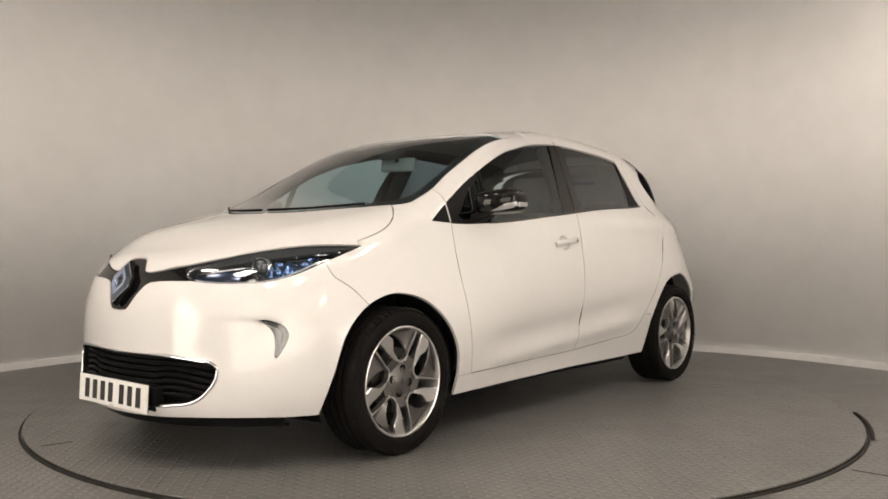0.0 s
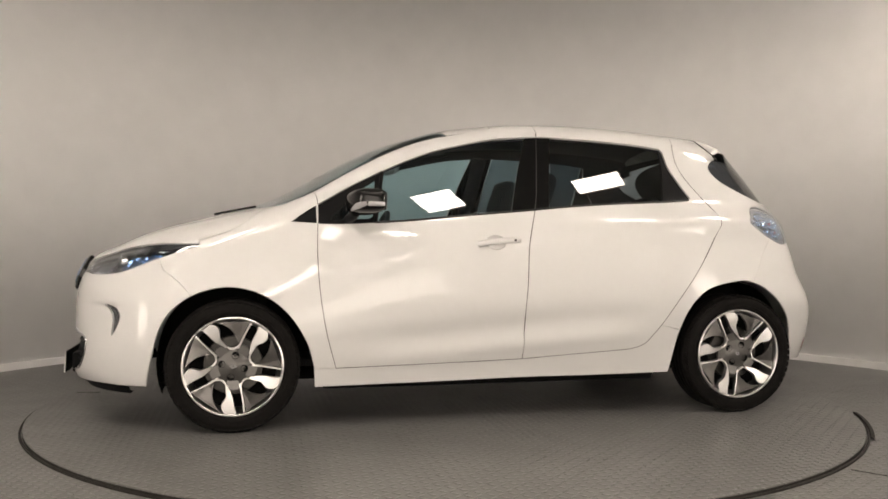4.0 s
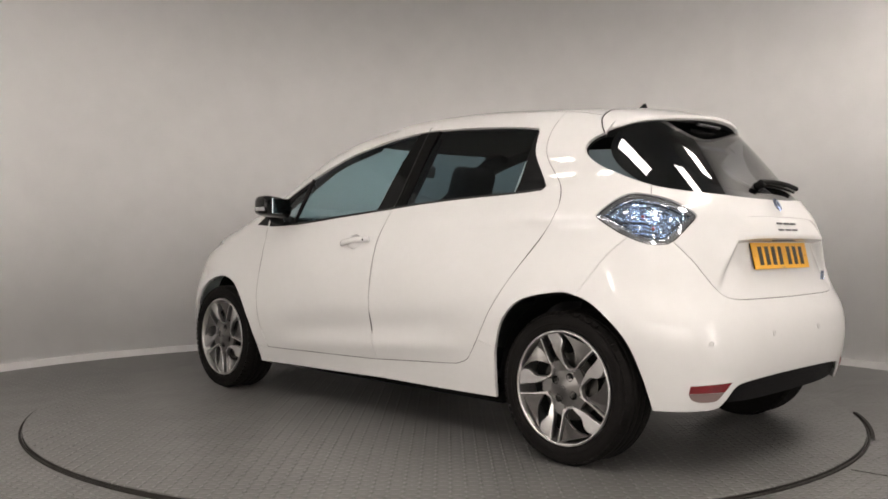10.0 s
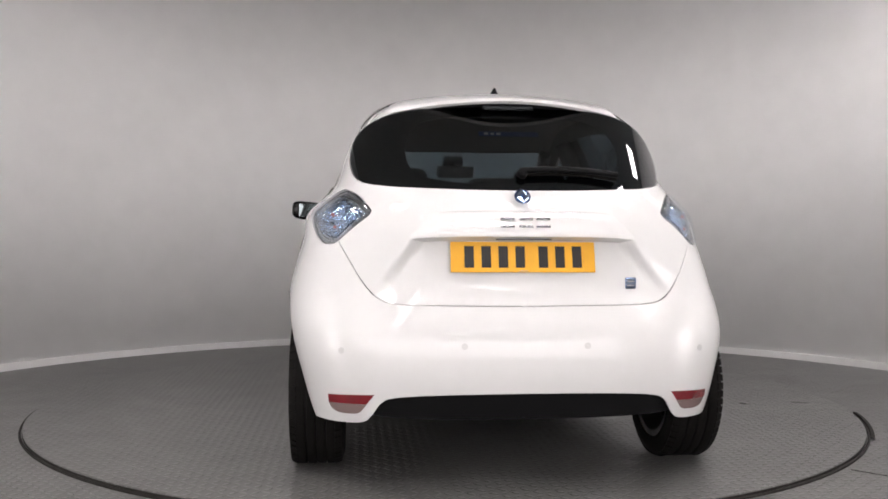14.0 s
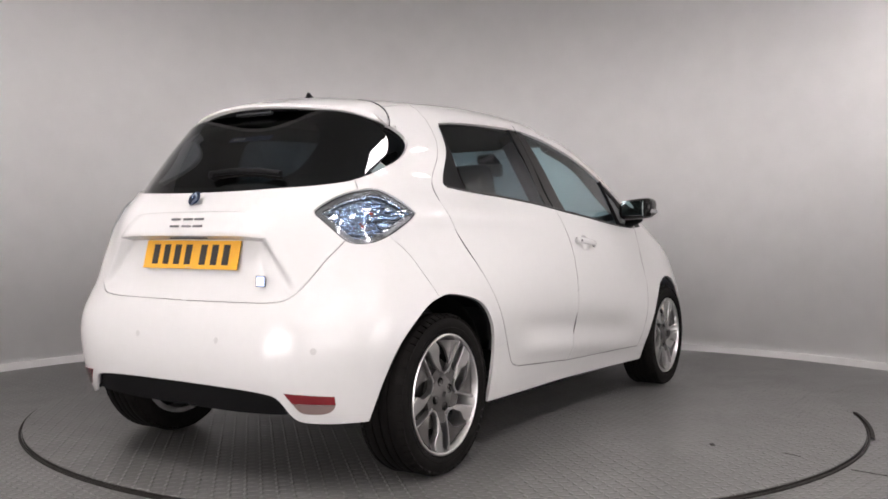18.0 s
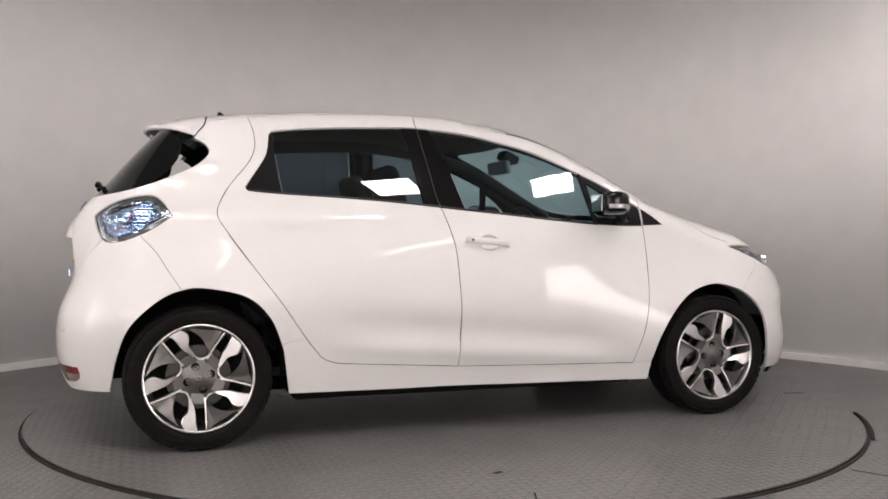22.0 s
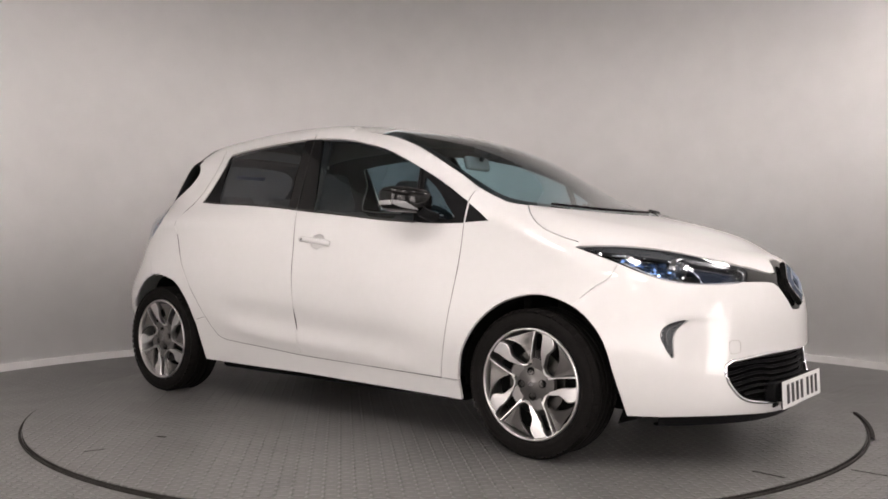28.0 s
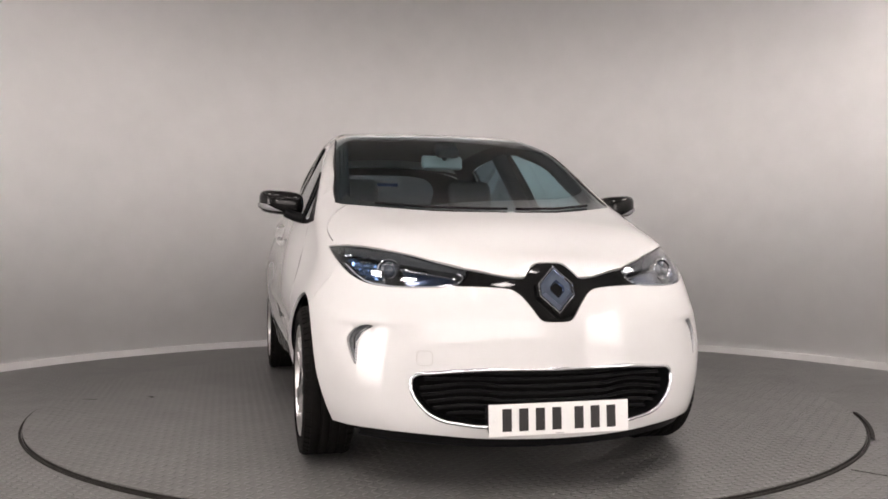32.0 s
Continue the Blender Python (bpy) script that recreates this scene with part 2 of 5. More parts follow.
M = {
    "paint": mat("white_paint", (0.655, 0.652, 0.645), 0.5, noise=0.012, scale=30, coat=1.0, bump=0.003, bscale=900),
    "wall": mat("painted_wall", (0.91, 0.905, 0.90), 0.8, noise=0.03, scale=5, bump=0.05, bscale=180),
    "floor": tread("grey_floor", (0.137, 0.135, 0.131), 0.36, 3.4, 0.040),
    "plate": tread("turntable_plate", (0.130, 0.128, 0.124), 0.33, 4.2, 0.040),
    "rim": mat("dark_rim", (0.022, 0.02, 0.018), 0.6, noise=0.3, scale=30),
    "black": mat("gloss_black", (0.005, 0.005, 0.005), 0.07),
    "plastic": mat("black_plastic", (0.007, 0.007, 0.0075), 0.5, bump=0.08, bscale=700),
    "rubber": mat("tyre_rubber", (0.0075, 0.0068, 0.0064), 0.75, noise=0.25, scale=40, bump=0.1, bscale=300),
    "clearlens": mat("indicator_lens", (0.34, 0.34, 0.35), 0.18, 0.2, coat=0.6),
    "palegrey": mat("pale_grey_plastic", (0.26, 0.255, 0.25), 0.5),
    "seal": mat("window_seal", (0.010, 0.010, 0.010), 0.5),
    "chrome": mat("chrome", (0.75, 0.76, 0.78), 0.08, 1.0),
    "alloy": mat("machined_alloy", (0.66, 0.65, 0.645), 0.30, 1.0, noise=0.05, scale=60),
    "grey": mat("grey_wheel_paint", (0.13, 0.125, 0.122), 0.38, 0.8, coat=0.3, noise=0.05, scale=90),
    "metalframe": mat("grey_frame_paint", (0.06, 0.058, 0.056), 0.4, 0.3),
    "vane": mat("vane_paint", (0.13, 0.124, 0.12), 0.32, 0.85, coat=0.3, noise=0.05, scale=90),
    "frit": mat("black_glass_border", (0.004, 0.004, 0.004), 0.35),
    "steel": mat("brake_steel", (0.06, 0.058, 0.055), 0.4, 1.0, noise=0.15, scale=40),
    "dark": mat("dark_cavity", (0.006, 0.006, 0.006), 0.9),
    "cloth": mat("seat_cloth", (0.022, 0.023, 0.026), 0.9, noise=0.3, scale=120, bump=0.2, bscale=600),
    "trim": mat("cabin_trim", (0.018, 0.018, 0.02), 0.7, bump=0.1, bscale=500),
    "headliner": mat("headliner", (0.12, 0.12, 0.12), 0.9),
    "glass": glass("window_glass", (0.62, 0.79, 0.83)),
    "privacy": glass("privacy_glass", (0.22, 0.285, 0.32)),
    "rearglass": glass("dark_rear_glass", (0.12, 0.135, 0.15)),
    "lens": glass("lamp_lens", (0.90, 0.92, 0.94)),
    "red": mat("red_reflector", (0.17, 0.005, 0.010), 0.15, coat=1.0, noise=0.2, scale=200),
    "yellow": mat("yellow_plate", (0.80, 0.40, 0.02), 0.35, noise=0.03, scale=40),
    "white": mat("white_plate", (0.78, 0.78, 0.76), 0.35, noise=0.02, scale=40),
    "ink": mat("black_ink", (0.012, 0.010, 0.009), 0.45),
    "blue": mat("blue_chrome", (0.025, 0.045, 0.10), 0.4, 0.9),
    "silver": mat("satin_silver", (0.62, 0.63, 0.65), 0.2, 0.35, coat=0.8),
    "skirting": mat("skirting_paint", (0.76, 0.755, 0.75), 0.6, noise=0.04, scale=12),
    "facet": mat("faceted_reflector", (0.78, 0.81, 0.86), 0.16, 1.0),
    "bluefacet": mat("blue_faceted_reflector", (0.10, 0.17, 0.30), 0.12, 1.0),
    "smoke": mat("smoked_housing", (0.05, 0.055, 0.06), 0.25, 0.3, coat=0.6),
    "orange": mat("amber_bulb", (0.55, 0.10, 0.06), 0.2, coat=0.5),
    "mirror": mat("mirror_glass", (0.36, 0.42, 0.43), 0.02, 1.0),
    "bluelens": glass("blue_tinted_lens", (0.78, 0.88, 1.0)),
    "sticker": mat("blue_sticker", (0.02, 0.07, 0.24), 0.5),
    "fogglass": mat("grey_lamp_reflector", (0.09, 0.09, 0.09), 0.5, 0.2),
    "bezel": mat("lamp_bezel", (0.60, 0.60, 0.61), 0.10, 1.0),
    "clearred": mat("pale_red_lens", (0.24, 0.17, 0.16), 0.2, 0.2, coat=0.8),
    "seam": mat("seam_shadow", (0.45, 0.44, 0.42), 0.6),
    "sensor": mat("sensor_paint", (0.50, 0.495, 0.49), 0.4),
    "day": mat("daylight", (1.0, 0.985, 0.96), 0.5, emit=5.0),
    "hazy": mat("hazy_daylight", (1.0, 0.98, 0.95), 0.5, emit=3.0),
    "badge": mat("badge_metal", (0.24, 0.24, 0.25), 0.25, 1.0),
    "bluechrome": mat("dark_blue_chrome", (0.30, 0.37, 0.50), 0.10, 1.0),
    "navy": mat("navy_reflector", (0.010, 0.022, 0.055), 0.15, 0.6, coat=0.5),
    "darklens": mat("projector_glass", (0.03, 0.04, 0.055), 0.04, 0.3, coat=1.0),
    "ceiling": mat("ceiling_board", (0.35, 0.35, 0.345), 0.9, noise=0.03, scale=4),
    "tube": mat("tube_glow", (1.0, 0.98, 0.95), 0.5, emit=15.0),
    "lamp": mat("panel_glow", (1.0, 0.98, 0.95), 0.5, emit=34.0),
}
M["rubber"].node_tree.nodes["Principled BSDF"].inputs["Specular IOR Level"].default_value = 0.08
M["plastic"].node_tree.nodes["Principled BSDF"].inputs["Specular IOR Level"].default_value = 0.08
M["rim"].node_tree.nodes["Principled BSDF"].inputs["Specular IOR Level"].default_value = 0.12
M["paint"].node_tree.nodes["Principled BSDF"].inputs["Specular IOR Level"].default_value = 0.2
M["black"].node_tree.nodes["Principled BSDF"].inputs["Specular IOR Level"].default_value = 0.27
M["dark"].node_tree.nodes["Principled BSDF"].inputs["Specular IOR Level"].default_value = 0.05
M["trim"].node_tree.nodes["Principled BSDF"].inputs["Specular IOR Level"].default_value = 0.2


# ---- parts and meshes ----
def link_mesh(name, verts, faces, material, parent=None, label="", smooth=False, kind=""):
    me = bpy.data.meshes.new(name)
    me.from_pydata([tuple(v) for v in verts], [], faces)
    me.update()
    if smooth:
        me.polygons.foreach_set("use_smooth", [True] * len(me.polygons))
    ob = new(name, me)
    me.materials.append(material)
    ob.parent = parent
    if label or kind:
        tagged(ob, label, kind=kind)
    return ob


def part(name, bm, material, parent=None, label="", smooth=None):
    """One bmesh as one mesh object under a thing or a part. smooth: degrees up to which edges are shaded round."""
    me = bpy.data.meshes.new(name)
    bmesh.ops.recalc_face_normals(bm, faces=bm.faces)
    if smooth:
        for f in bm.faces:
            f.smooth = True
        for e in bm.edges:
            if len(e.link_faces) == 2 and e.calc_face_angle(0) > radians(smooth):
                e.smooth = False
    bm.to_mesh(me)
    bm.free()
    ob = new(name, me)
    me.materials.append(material)
    ob.parent = parent
    if label:
        tagged(ob, label)
    return ob


def thing(name, label, category, group="", m=Matrix()):
    ob = new(name)
    ob.empty_display_size = 0.1
    ob.matrix_basis = m
    return tagged(ob, label, category, group)


def box(bm, size, m=Matrix(), bevel=0.0, seg=2):
    """A bevelled box of that size about the origin, moved by m."""
    r = bmesh.ops.create_cube(bm, size=1, matrix=m @ Matrix.Diagonal((*size, 1)))
    if bevel:
        es = list({e for v in r["verts"] for e in v.link_edges})
        bmesh.ops.bevel(bm, geom=es, offset=bevel, segments=seg, affect="EDGES", profile=0.5)
    return bm


def lathe(bm, profile, m=Matrix(), n=64, closed=False):
    """Turns a profile of (radius, height) round z."""
    rings = []
    for r, h in profile:
        rings.append([bm.verts.new(m @ Vector((r * math.cos(2 * math.pi * i / n), r * math.sin(2 * math.pi * i / n), h))) for i in range(n)])
    k = len(rings)
    for j in range(k if closed else k - 1):
        a, b = rings[j], rings[(j + 1) % k]
        for i in range(n):
            bm.faces.new((a[i], a[(i + 1) % n], b[(i + 1) % n], b[i]))
    return bm


def tube(bm, pts, r, n=8, closed=False, flat=1.0):
    """A round bar along points."""
    pts = [Vector(p) for p in pts]
    k = len(pts)
    rings = []
    for i, p in enumerate(pts):
        a = pts[(i - 1) % k] if closed or i else p
        b = pts[(i + 1) % k] if closed or i < k - 1 else p
        t = (b - a).normalized()
        u = t.orthogonal().normalized() if abs(t.z) > 0.95 else t.cross(Vector((0, 0, 1))).normalized()
        w = t.cross(u)
        rings.append([bm.verts.new(p + r * (math.cos(2 * math.pi * j / n) * u * flat + math.sin(2 * math.pi * j / n) * w)) for j in range(n)])
    for i in range(k if closed else k - 1):
        a, b = rings[i], rings[(i + 1) % k]
        for j in range(n):
            bm.faces.new((a[j], a[(j + 1) % n], b[(j + 1) % n], b[j]))
    if not closed:
        bm.faces.new(rings[0][::-1])
        bm.faces.new(rings[-1])
    return bm


# ---- the studio ----
PLATE_R = 2.19
bm = bmesh.new()
FLOOR = -0.019
lathe(bm, [(0.001, FLOOR), (2.1, FLOOR), (3.0, FLOOR), (5.0, FLOOR), (9.0, FLOOR), (16.0, FLOOR)], n=128)
floor = part("floor", bm, M["floor"])
tagged(floor, "smooth dark grey painted concrete studio floor", "floor", kind="structure")

# curved wall: an arc behind the turntable that runs on straight beside the camera
WALL_R, WALL_X, WALL_Y = 3.59, 0.12, -0.67
arc = [(WALL_X + WALL_R * math.sin(a), WALL_Y + WALL_R * math.cos(a)) for a in np.radians(np.linspace(-72, 72, 97))]
dx, dy = math.cos(radians(-72)), math.sin(radians(-72))
OPEN_A, OPEN_B, OPEN_H, REACH = 4.1, 7.1, 2.3, 10.0
end_l, end_r = arc[0], arc[-1]


def along(d):
    """A place on the straight right wall, d metres past the end of the curve."""
    return (end_r[0] + dx * d, end_r[1] + dy * d)


def beside(d):
    """The same on the straight left wall."""
    return (end_l[0] - dx * d, end_l[1] + dy * d)


arc = [beside(OPEN_A)] + arc + [along(OPEN_A)]
WALL_H = CEIL


def ribbon(pts, z0, z1, thick):
    """A wall along points in plan, thick outwards."""
    vs, fs = [], []
    for i, (x, y) in enumerate(pts):
        a, b = Vector(pts[max(i - 1, 0)]), Vector(pts[min(i + 1, len(pts) - 1)])
        n = Vector((-(b - a).y, (b - a).x)).normalized()
        for q, z in ((0, z0), (0, z1), (thick, z1), (thick, z0)):
            vs.append((x + n.x * q, y + n.y * q, z))
    for i in range(len(pts) - 1):
        for j in range(4):
            a, b = i * 4 + j, i * 4 + (j + 1) % 4
            fs.append((a, b, b + 4, a + 4))
    fs += [(3, 2, 1, 0), tuple(range(len(vs) - 4, len(vs)))]
    return vs, fs


wall = link_mesh("wall_curved", *ribbon(arc, FLOOR, WALL_H, 0.12), M["wall"], smooth=False)
for p in wall.data.polygons:
    p.use_smooth = abs(p.normal.z) < 0.5
# on both sides the straight wall goes on past a daylit opening
# the left opening and its glowing backdrop are added to brighten the right side
for run, q in ((along, 1), (beside, -1)):
    def stretch(a, b):
        return [run(a), run(b)][::q]

    def moved(pts, d):
        return [(x + q * d * 0.951, y + d * 0.309) for x, y in pts]
    side = link_mesh("wall_side", *ribbon(stretch(OPEN_B, REACH), FLOOR, WALL_H, 0.12), M["wall"])
    tagged(side, "plain off-white wall beside the daylit opening", "wall", kind="structure")
    head = link_mesh("wall_lintel", *ribbon(stretch(OPEN_A + 0.002, OPEN_B - 0.002), OPEN_H, WALL_H, 0.12), M["wall"])
    tagged(head, "plain off-white wall over the daylit opening", "wall", kind="structure")
    door = tagged(new("door_1" if q > 0 else "fill_door_2"), "open roller door with a grey frame, bright daylight outside, the left one added as fill", "door", kind="structure")
    for a, b, z0, z1 in ((OPEN_A + 0.01, OPEN_A + 0.07, FLOOR, OPEN_H - 0.01), (OPEN_B - 0.07, OPEN_B - 0.01, FLOOR, OPEN_H - 0.01), (OPEN_A + 0.07, OPEN_B - 0.07, OPEN_H - 0.08, OPEN_H - 0.01)):
        link_mesh("door_frame", *ribbon(moved(stretch(a, b), -0.02), z0, z1, 0.16), M["metalframe"], door)
    sky = link_mesh("backdrop", *ribbon(moved(stretch(OPEN_A - 1.2, OPEN_B + 1.2), 0.9), FLOOR, WALL_H, 0.02), M["day"])
    tagged(sky, "bright plain daylight outside the open door, on the left added as fill", "backdrop", kind="structure")
tagged(wall, "curved matt off-white plaster studio wall behind the turntable", "wall", kind="structure")

# wall behind the camera with a wide glazed front
bm = bmesh.new()
for x0, x1, z0, z1 in ((-9, -4.2, FLOOR, CEIL), (4.2, 9, FLOOR, CEIL), (-4.2, 4.2, FLOOR, 0.25), (-4.2, 4.2, 2.65, CEIL)):
    box(bm, (x1 - x0, 0.15, z1 - z0), pose((x0 + x1) / 2, -9.7, (z0 + z1) / 2))
back = part("wall_back", bm, M["wall"])
tagged(back, "plain painted wall round a wide window behind the camera", "wall", kind="structure")
window = tagged(new("window_1"), "wide window of seven panes in a grey metal frame", "window", kind="structure")
for i in range(8):
    part("mullion", box(bmesh.new(), (0.06, 0.10, 2.38), pose(-4.165 + i * 1.19, -9.68, 1.45), 0.004), M["metalframe"], window)
for z in (0.275, 2.625):
    part("transom", box(bmesh.new(), (8.27, 0.09, 0.05), pose(0, -9.68, z), 0.004), M["metalframe"], window)
sky = part("backdrop", box(bmesh.new(), (11, 0.02, 4.6), pose(0, -10.7, 1.8)), M["hazy"])
tagged(sky, "pale plain daylight outside the wide window", "backdrop", kind="structure")

ceil = link_mesh("ceiling", [(x, y, z) for z in (CEIL, CEIL + 0.15) for x, y in ((-9, -9.8), (9, -9.8), (9, 5), (-9, 5))],
                 [(3, 2, 1, 0), (4, 5, 6, 7), (0, 1, 5, 4), (1, 2, 6, 5), (2, 3, 7, 6), (3, 0, 4, 7)], M["ceiling"])
tagged(ceil, "plain pale suspended ceiling over the studio", "ceiling", kind="structure")

light = thing("ceiling_light", "square white light panel set in the ceiling, lit", "light", "ceiling lights", pose(0, 0, CEIL))
bm = bmesh.new()
for q in (-1, 1):
    box(bm, (0.47, 0.02, 0.03), pose(0, q * 0.225, -0.012), 0.004)
    box(bm, (0.02, 0.43, 0.03), pose(q * 0.225, 0, -0.012), 0.004)
part("frame", bm, M["silver"], light)
part("diffuser", box(bmesh.new(), (0.428, 0.428, 0.016), pose(0, 0, -0.012), 0.003), M["lamp"], light)
for i, (x, y) in enumerate(PANELS):
    if i == 0:
        light.matrix_basis = pose(x, y, CEIL, 0, 0, 45)
    else:
        copy_thing(light, pose(x, y, CEIL, 0, 0, 45))

# unseen strip lights, added to brighten car and walls
fill_batten = thing("fill_strip", "slim white strip light added under the ceiling as unseen fill", "light", "strip lights")
part("body", box(bmesh.new(), (1.24, 0.09, 0.04), pose(0, 0, -0.02), 0.006), M["skirting"], fill_batten)
part("tube", box(bmesh.new(), (1.20, 0.11, 0.035), pose(0, 0, -0.058), 0.012, 3), M["tube"], fill_batten)
for i, (x, y) in enumerate(FILL_BATTENS):
    if i == 0:
        fill_batten.matrix_basis = pose(x, y, CEIL, 0, 0, 90)
    else:
        copy_thing(fill_batten, pose(x, y, CEIL, 0, 0, 90))

# low white skirting cove at the foot of the wall
skirt = link_mesh("baseboard", *ribbon([(x * 0.995, y * 0.995) for x, y in arc], FLOOR, FLOOR + 0.05, 0.02), M["skirting"])
tagged(skirt, "low white painted skirting along the curved wall", "skirting", kind="structure")


# ---- skin panels ----
def smooth_line(pts, step=0.012):
    """A rounded line through points of any dimension, set with points at even steps."""
    p = np.array(pts, float)
    if len(p) > 2:
        q = np.vstack([2 * p[0] - p[1], p, 2 * p[-1] - p[-2]])
        dense = []
        for i in range(1, len(q) - 2):
            t = np.linspace(0, 1, 24, endpoint=False)[:, None]
            a, b, c, d = q[i - 1], q[i], q[i + 1], q[i + 2]
            dense.append(0.5 * (2 * b + (c - a) * t + (2 * a - 5 * b + 4 * c - d) * t ** 2 + (3 * b - a - 3 * c + d) * t ** 3))
        p = np.vstack(dense + [p[-1:]])
    s = np.concatenate([[0], np.cumsum(np.linalg.norm(np.diff(p, axis=0), axis=1))])
    n = max(2, int(round(s[-1] / step)) + 1)
    u = np.linspace(0, s[-1], n)
    return np.stack([np.interp(u, s, p[:, k]) for k in range(p.shape[1])], 1)


def joined(*lines):
    """Lines end to end as one closed outline, each as (points) and smooth within itself."""
    out = []
    for l in lines:
        l = [tuple(q) for q in l]
        out += l
    res = [np.array(out[0])]
    for q in out[1:]:
        if np.linalg.norm(np.subtract(q, res[-1])) > 2e-3:
            res.append(np.array(q))
    if np.linalg.norm(res[0] - res[-1]) < 2e-3:
        res.pop()
    full = []
    for a, b in zip(res, res[1:] + res[:1]):
        n = max(1, int(np.linalg.norm(b - a) / 0.02))
        full += [a + (b - a) * i / n for i in range(n)]
    return np.array(full)


def flank(xz):
    """Points of the left flank from (x, z)."""
    a = np.array(xz, float)
    o = np.stack([a[:, 0], 0 * a[:, 0], a[:, 1]], 1)
    return cast(o, np.tile([0.0, 1.0, 0.0], (len(a), 1)))


def over(xy):
    """Points of the upper side from (x, y)."""
    return cast(*ray_top(np.array(xy, float)))


def ahead(yz, sign=1.0):
    """Points of the nose (sign 1) or tail (-1) from (y, z)."""
    a = np.array(yz, float)
    o = np.stack([0 * a[:, 0] + 0.9 * sign, a[:, 0], a[:, 1]], 1)
    return cast(o, np.tile([sign, 0.0, 0.0], (len(a), 1)), 1.4)


def within(poly, q):
    x, y = q[:, 0], q[:, 1]
    r = np.zeros(len(q), bool)
    for (ax, ay), (bx, by) in zip(poly, np.roll(poly, -1, 0)):
        c = (ay > y) != (by > y)
        if by != ay:
            r ^= c & (x < (bx - ax) * (y - ay) / (by - ay) + ax)
    return r


def from_edge(poly, q):
    d = np.full(len(q), 9.0)
    for a, b in zip(poly, np.roll(poly, -1, 0)):
        e = b - a
        t = np.clip(((q - a) @ e) / max(e @ e, 1e-12), 0, 1)
        d = np.minimum(d, np.linalg.norm(q - a - t[:, None] * e, axis=1))
    return d


def inset(poly, d):
    """Moves an outline inwards."""
    if d == 0:
        return poly
    area = 0.5 * np.sum(poly[:, 0] * np.roll(poly[:, 1], -1) - np.roll(poly[:, 0], -1) * poly[:, 1])
    e = np.roll(poly, -1, 0) - poly
    e /= np.linalg.norm(e, axis=1)[:, None] + 1e-12
    n = np.stack([-e[:, 1], e[:, 0]], 1) * np.sign(area)
    m = n + np.roll(n, 1, 0)
    m /= np.maximum(np.linalg.norm(m, axis=1)[:, None], 0.5)
    return poly + m * d


def panel(name, outline, material, parent, chart="side", holes=(), step=0.03, gap=0.002, depth=0.014, lift=0.0, sides=(1,), label="", shape=None):
    """A pressed panel on the car's skin. outline, holes: 3D points on the skin. sides: 1 left, -1 right, both for a panel across the middle."""
    to = to_side if chart == "side" else (lambda p: p[:, :2])
    ray = ray_side if chart == "side" else ray_top
    mid = np.abs(outline[:, 1]) < 1e-3
    loops = [inset(to(outline), gap)] + [inset(to(h), -gap) for h in holes]
    if len(sides) == 2:
        m0 = to(outline)
        loops[0][mid] = m0[mid]
        if chart == "side":
            loops[0][mid, 0] = np.where(outline[mid, 0] > 0, XF + R0 * math.pi / 2, XR - R0 * math.pi / 2)
    lo, hi = loops[0].min(0), loops[0].max(0)
    gx, gy = np.meshgrid(np.arange(lo[0], hi[0], step), np.arange(lo[1], hi[1], step * 0.866))
    gx[1::2] += step / 2
    q = np.stack([gx.ravel(), gy.ravel()], 1)
    q = q[within(loops[0], q)]
    for h in loops[1:]:
        q = q[~within(h, q)]
    for h in loops:
        q = q[from_edge(h, q) > step * 0.45]
    co, ed = [], []
    for h in loops:
        ed += [(len(co) + i, len(co) + (i + 1) % len(h)) for i in range(len(h))]
        co += h.tolist()
    co += q.tolist()
    vs, _, fs, *_ = geometry.delaunay_2d_cdt([Vector(c) for c in co], ed, [], 0, 1e-5)
    u = np.array([tuple(v) for v in vs])
    c = np.array([np.mean([u[i] for i in f], 0) for f in fs])
    keep = within(loops[0], c)
    for h in loops[1:]:
        keep &= ~within(h, c)
    fs = [f for f, k in zip(fs, keep) if k]
    verts, faces, normals, smooth = [], [], [], []
    for sd in sides:
        p = cast(*ray(u, sd))
        n = normal(p)
        if shape is not None:
            p, n = shape(p, n)
        p = p + n * lift
        base = len(verts)
        verts += p.tolist()
        normals += n.tolist()
        ref = p[list(fs[0])]
        flip = np.dot(np.cross(ref[1] - ref[0], ref[2] - ref[0]), n[fs[0][0]]) < 0
        fl = [tuple(base + i for i in (f[::-1] if flip else f)) for f in fs]
        faces += fl
        smooth += [True] * len(fl)
        if depth:
            count = {}
            for f in fl:
                for a, b in zip(f, f[1:] + f[:1]):
                    count[(a, b)] = 1
            low = {}
            for a, b in list(count):
                if (b, a) in count:
                    continue
                if len(sides) == 2 and abs(verts[a][1]) < 2e-3 and abs(verts[b][1]) < 2e-3:
                    continue
                for i in (a, b):
                    if i not in low:
                        low[i] = len(verts)
                        verts.append((np.array(verts[i]) - depth * np.array(normals[i])).tolist())
                        normals.append(normals[i])
                faces.append((b, a, low[a], low[b]))
                smooth.append(False)
    me = bpy.data.meshes.new(name)
    me.from_pydata(verts, [], faces)
    me.polygons.foreach_set("use_smooth", smooth)
    me.update()
    loopn = []
    for f, s in zip(faces, smooth):
        loopn += [normals[i] if s else (0, 0, 0) for i in f]
    me.normals_split_custom_set(loopn)
    ob = new(name, me)
    me.materials.append(material)
    ob.parent = parent
    if label:
        tagged(ob, label)
    return ob


def mirrored(outline):
    return outline * np.array([1, -1, 1])


# ---- the car ----
car = thing("car", "white five-door hatchback with dark glass and grey alloy wheels", "car")

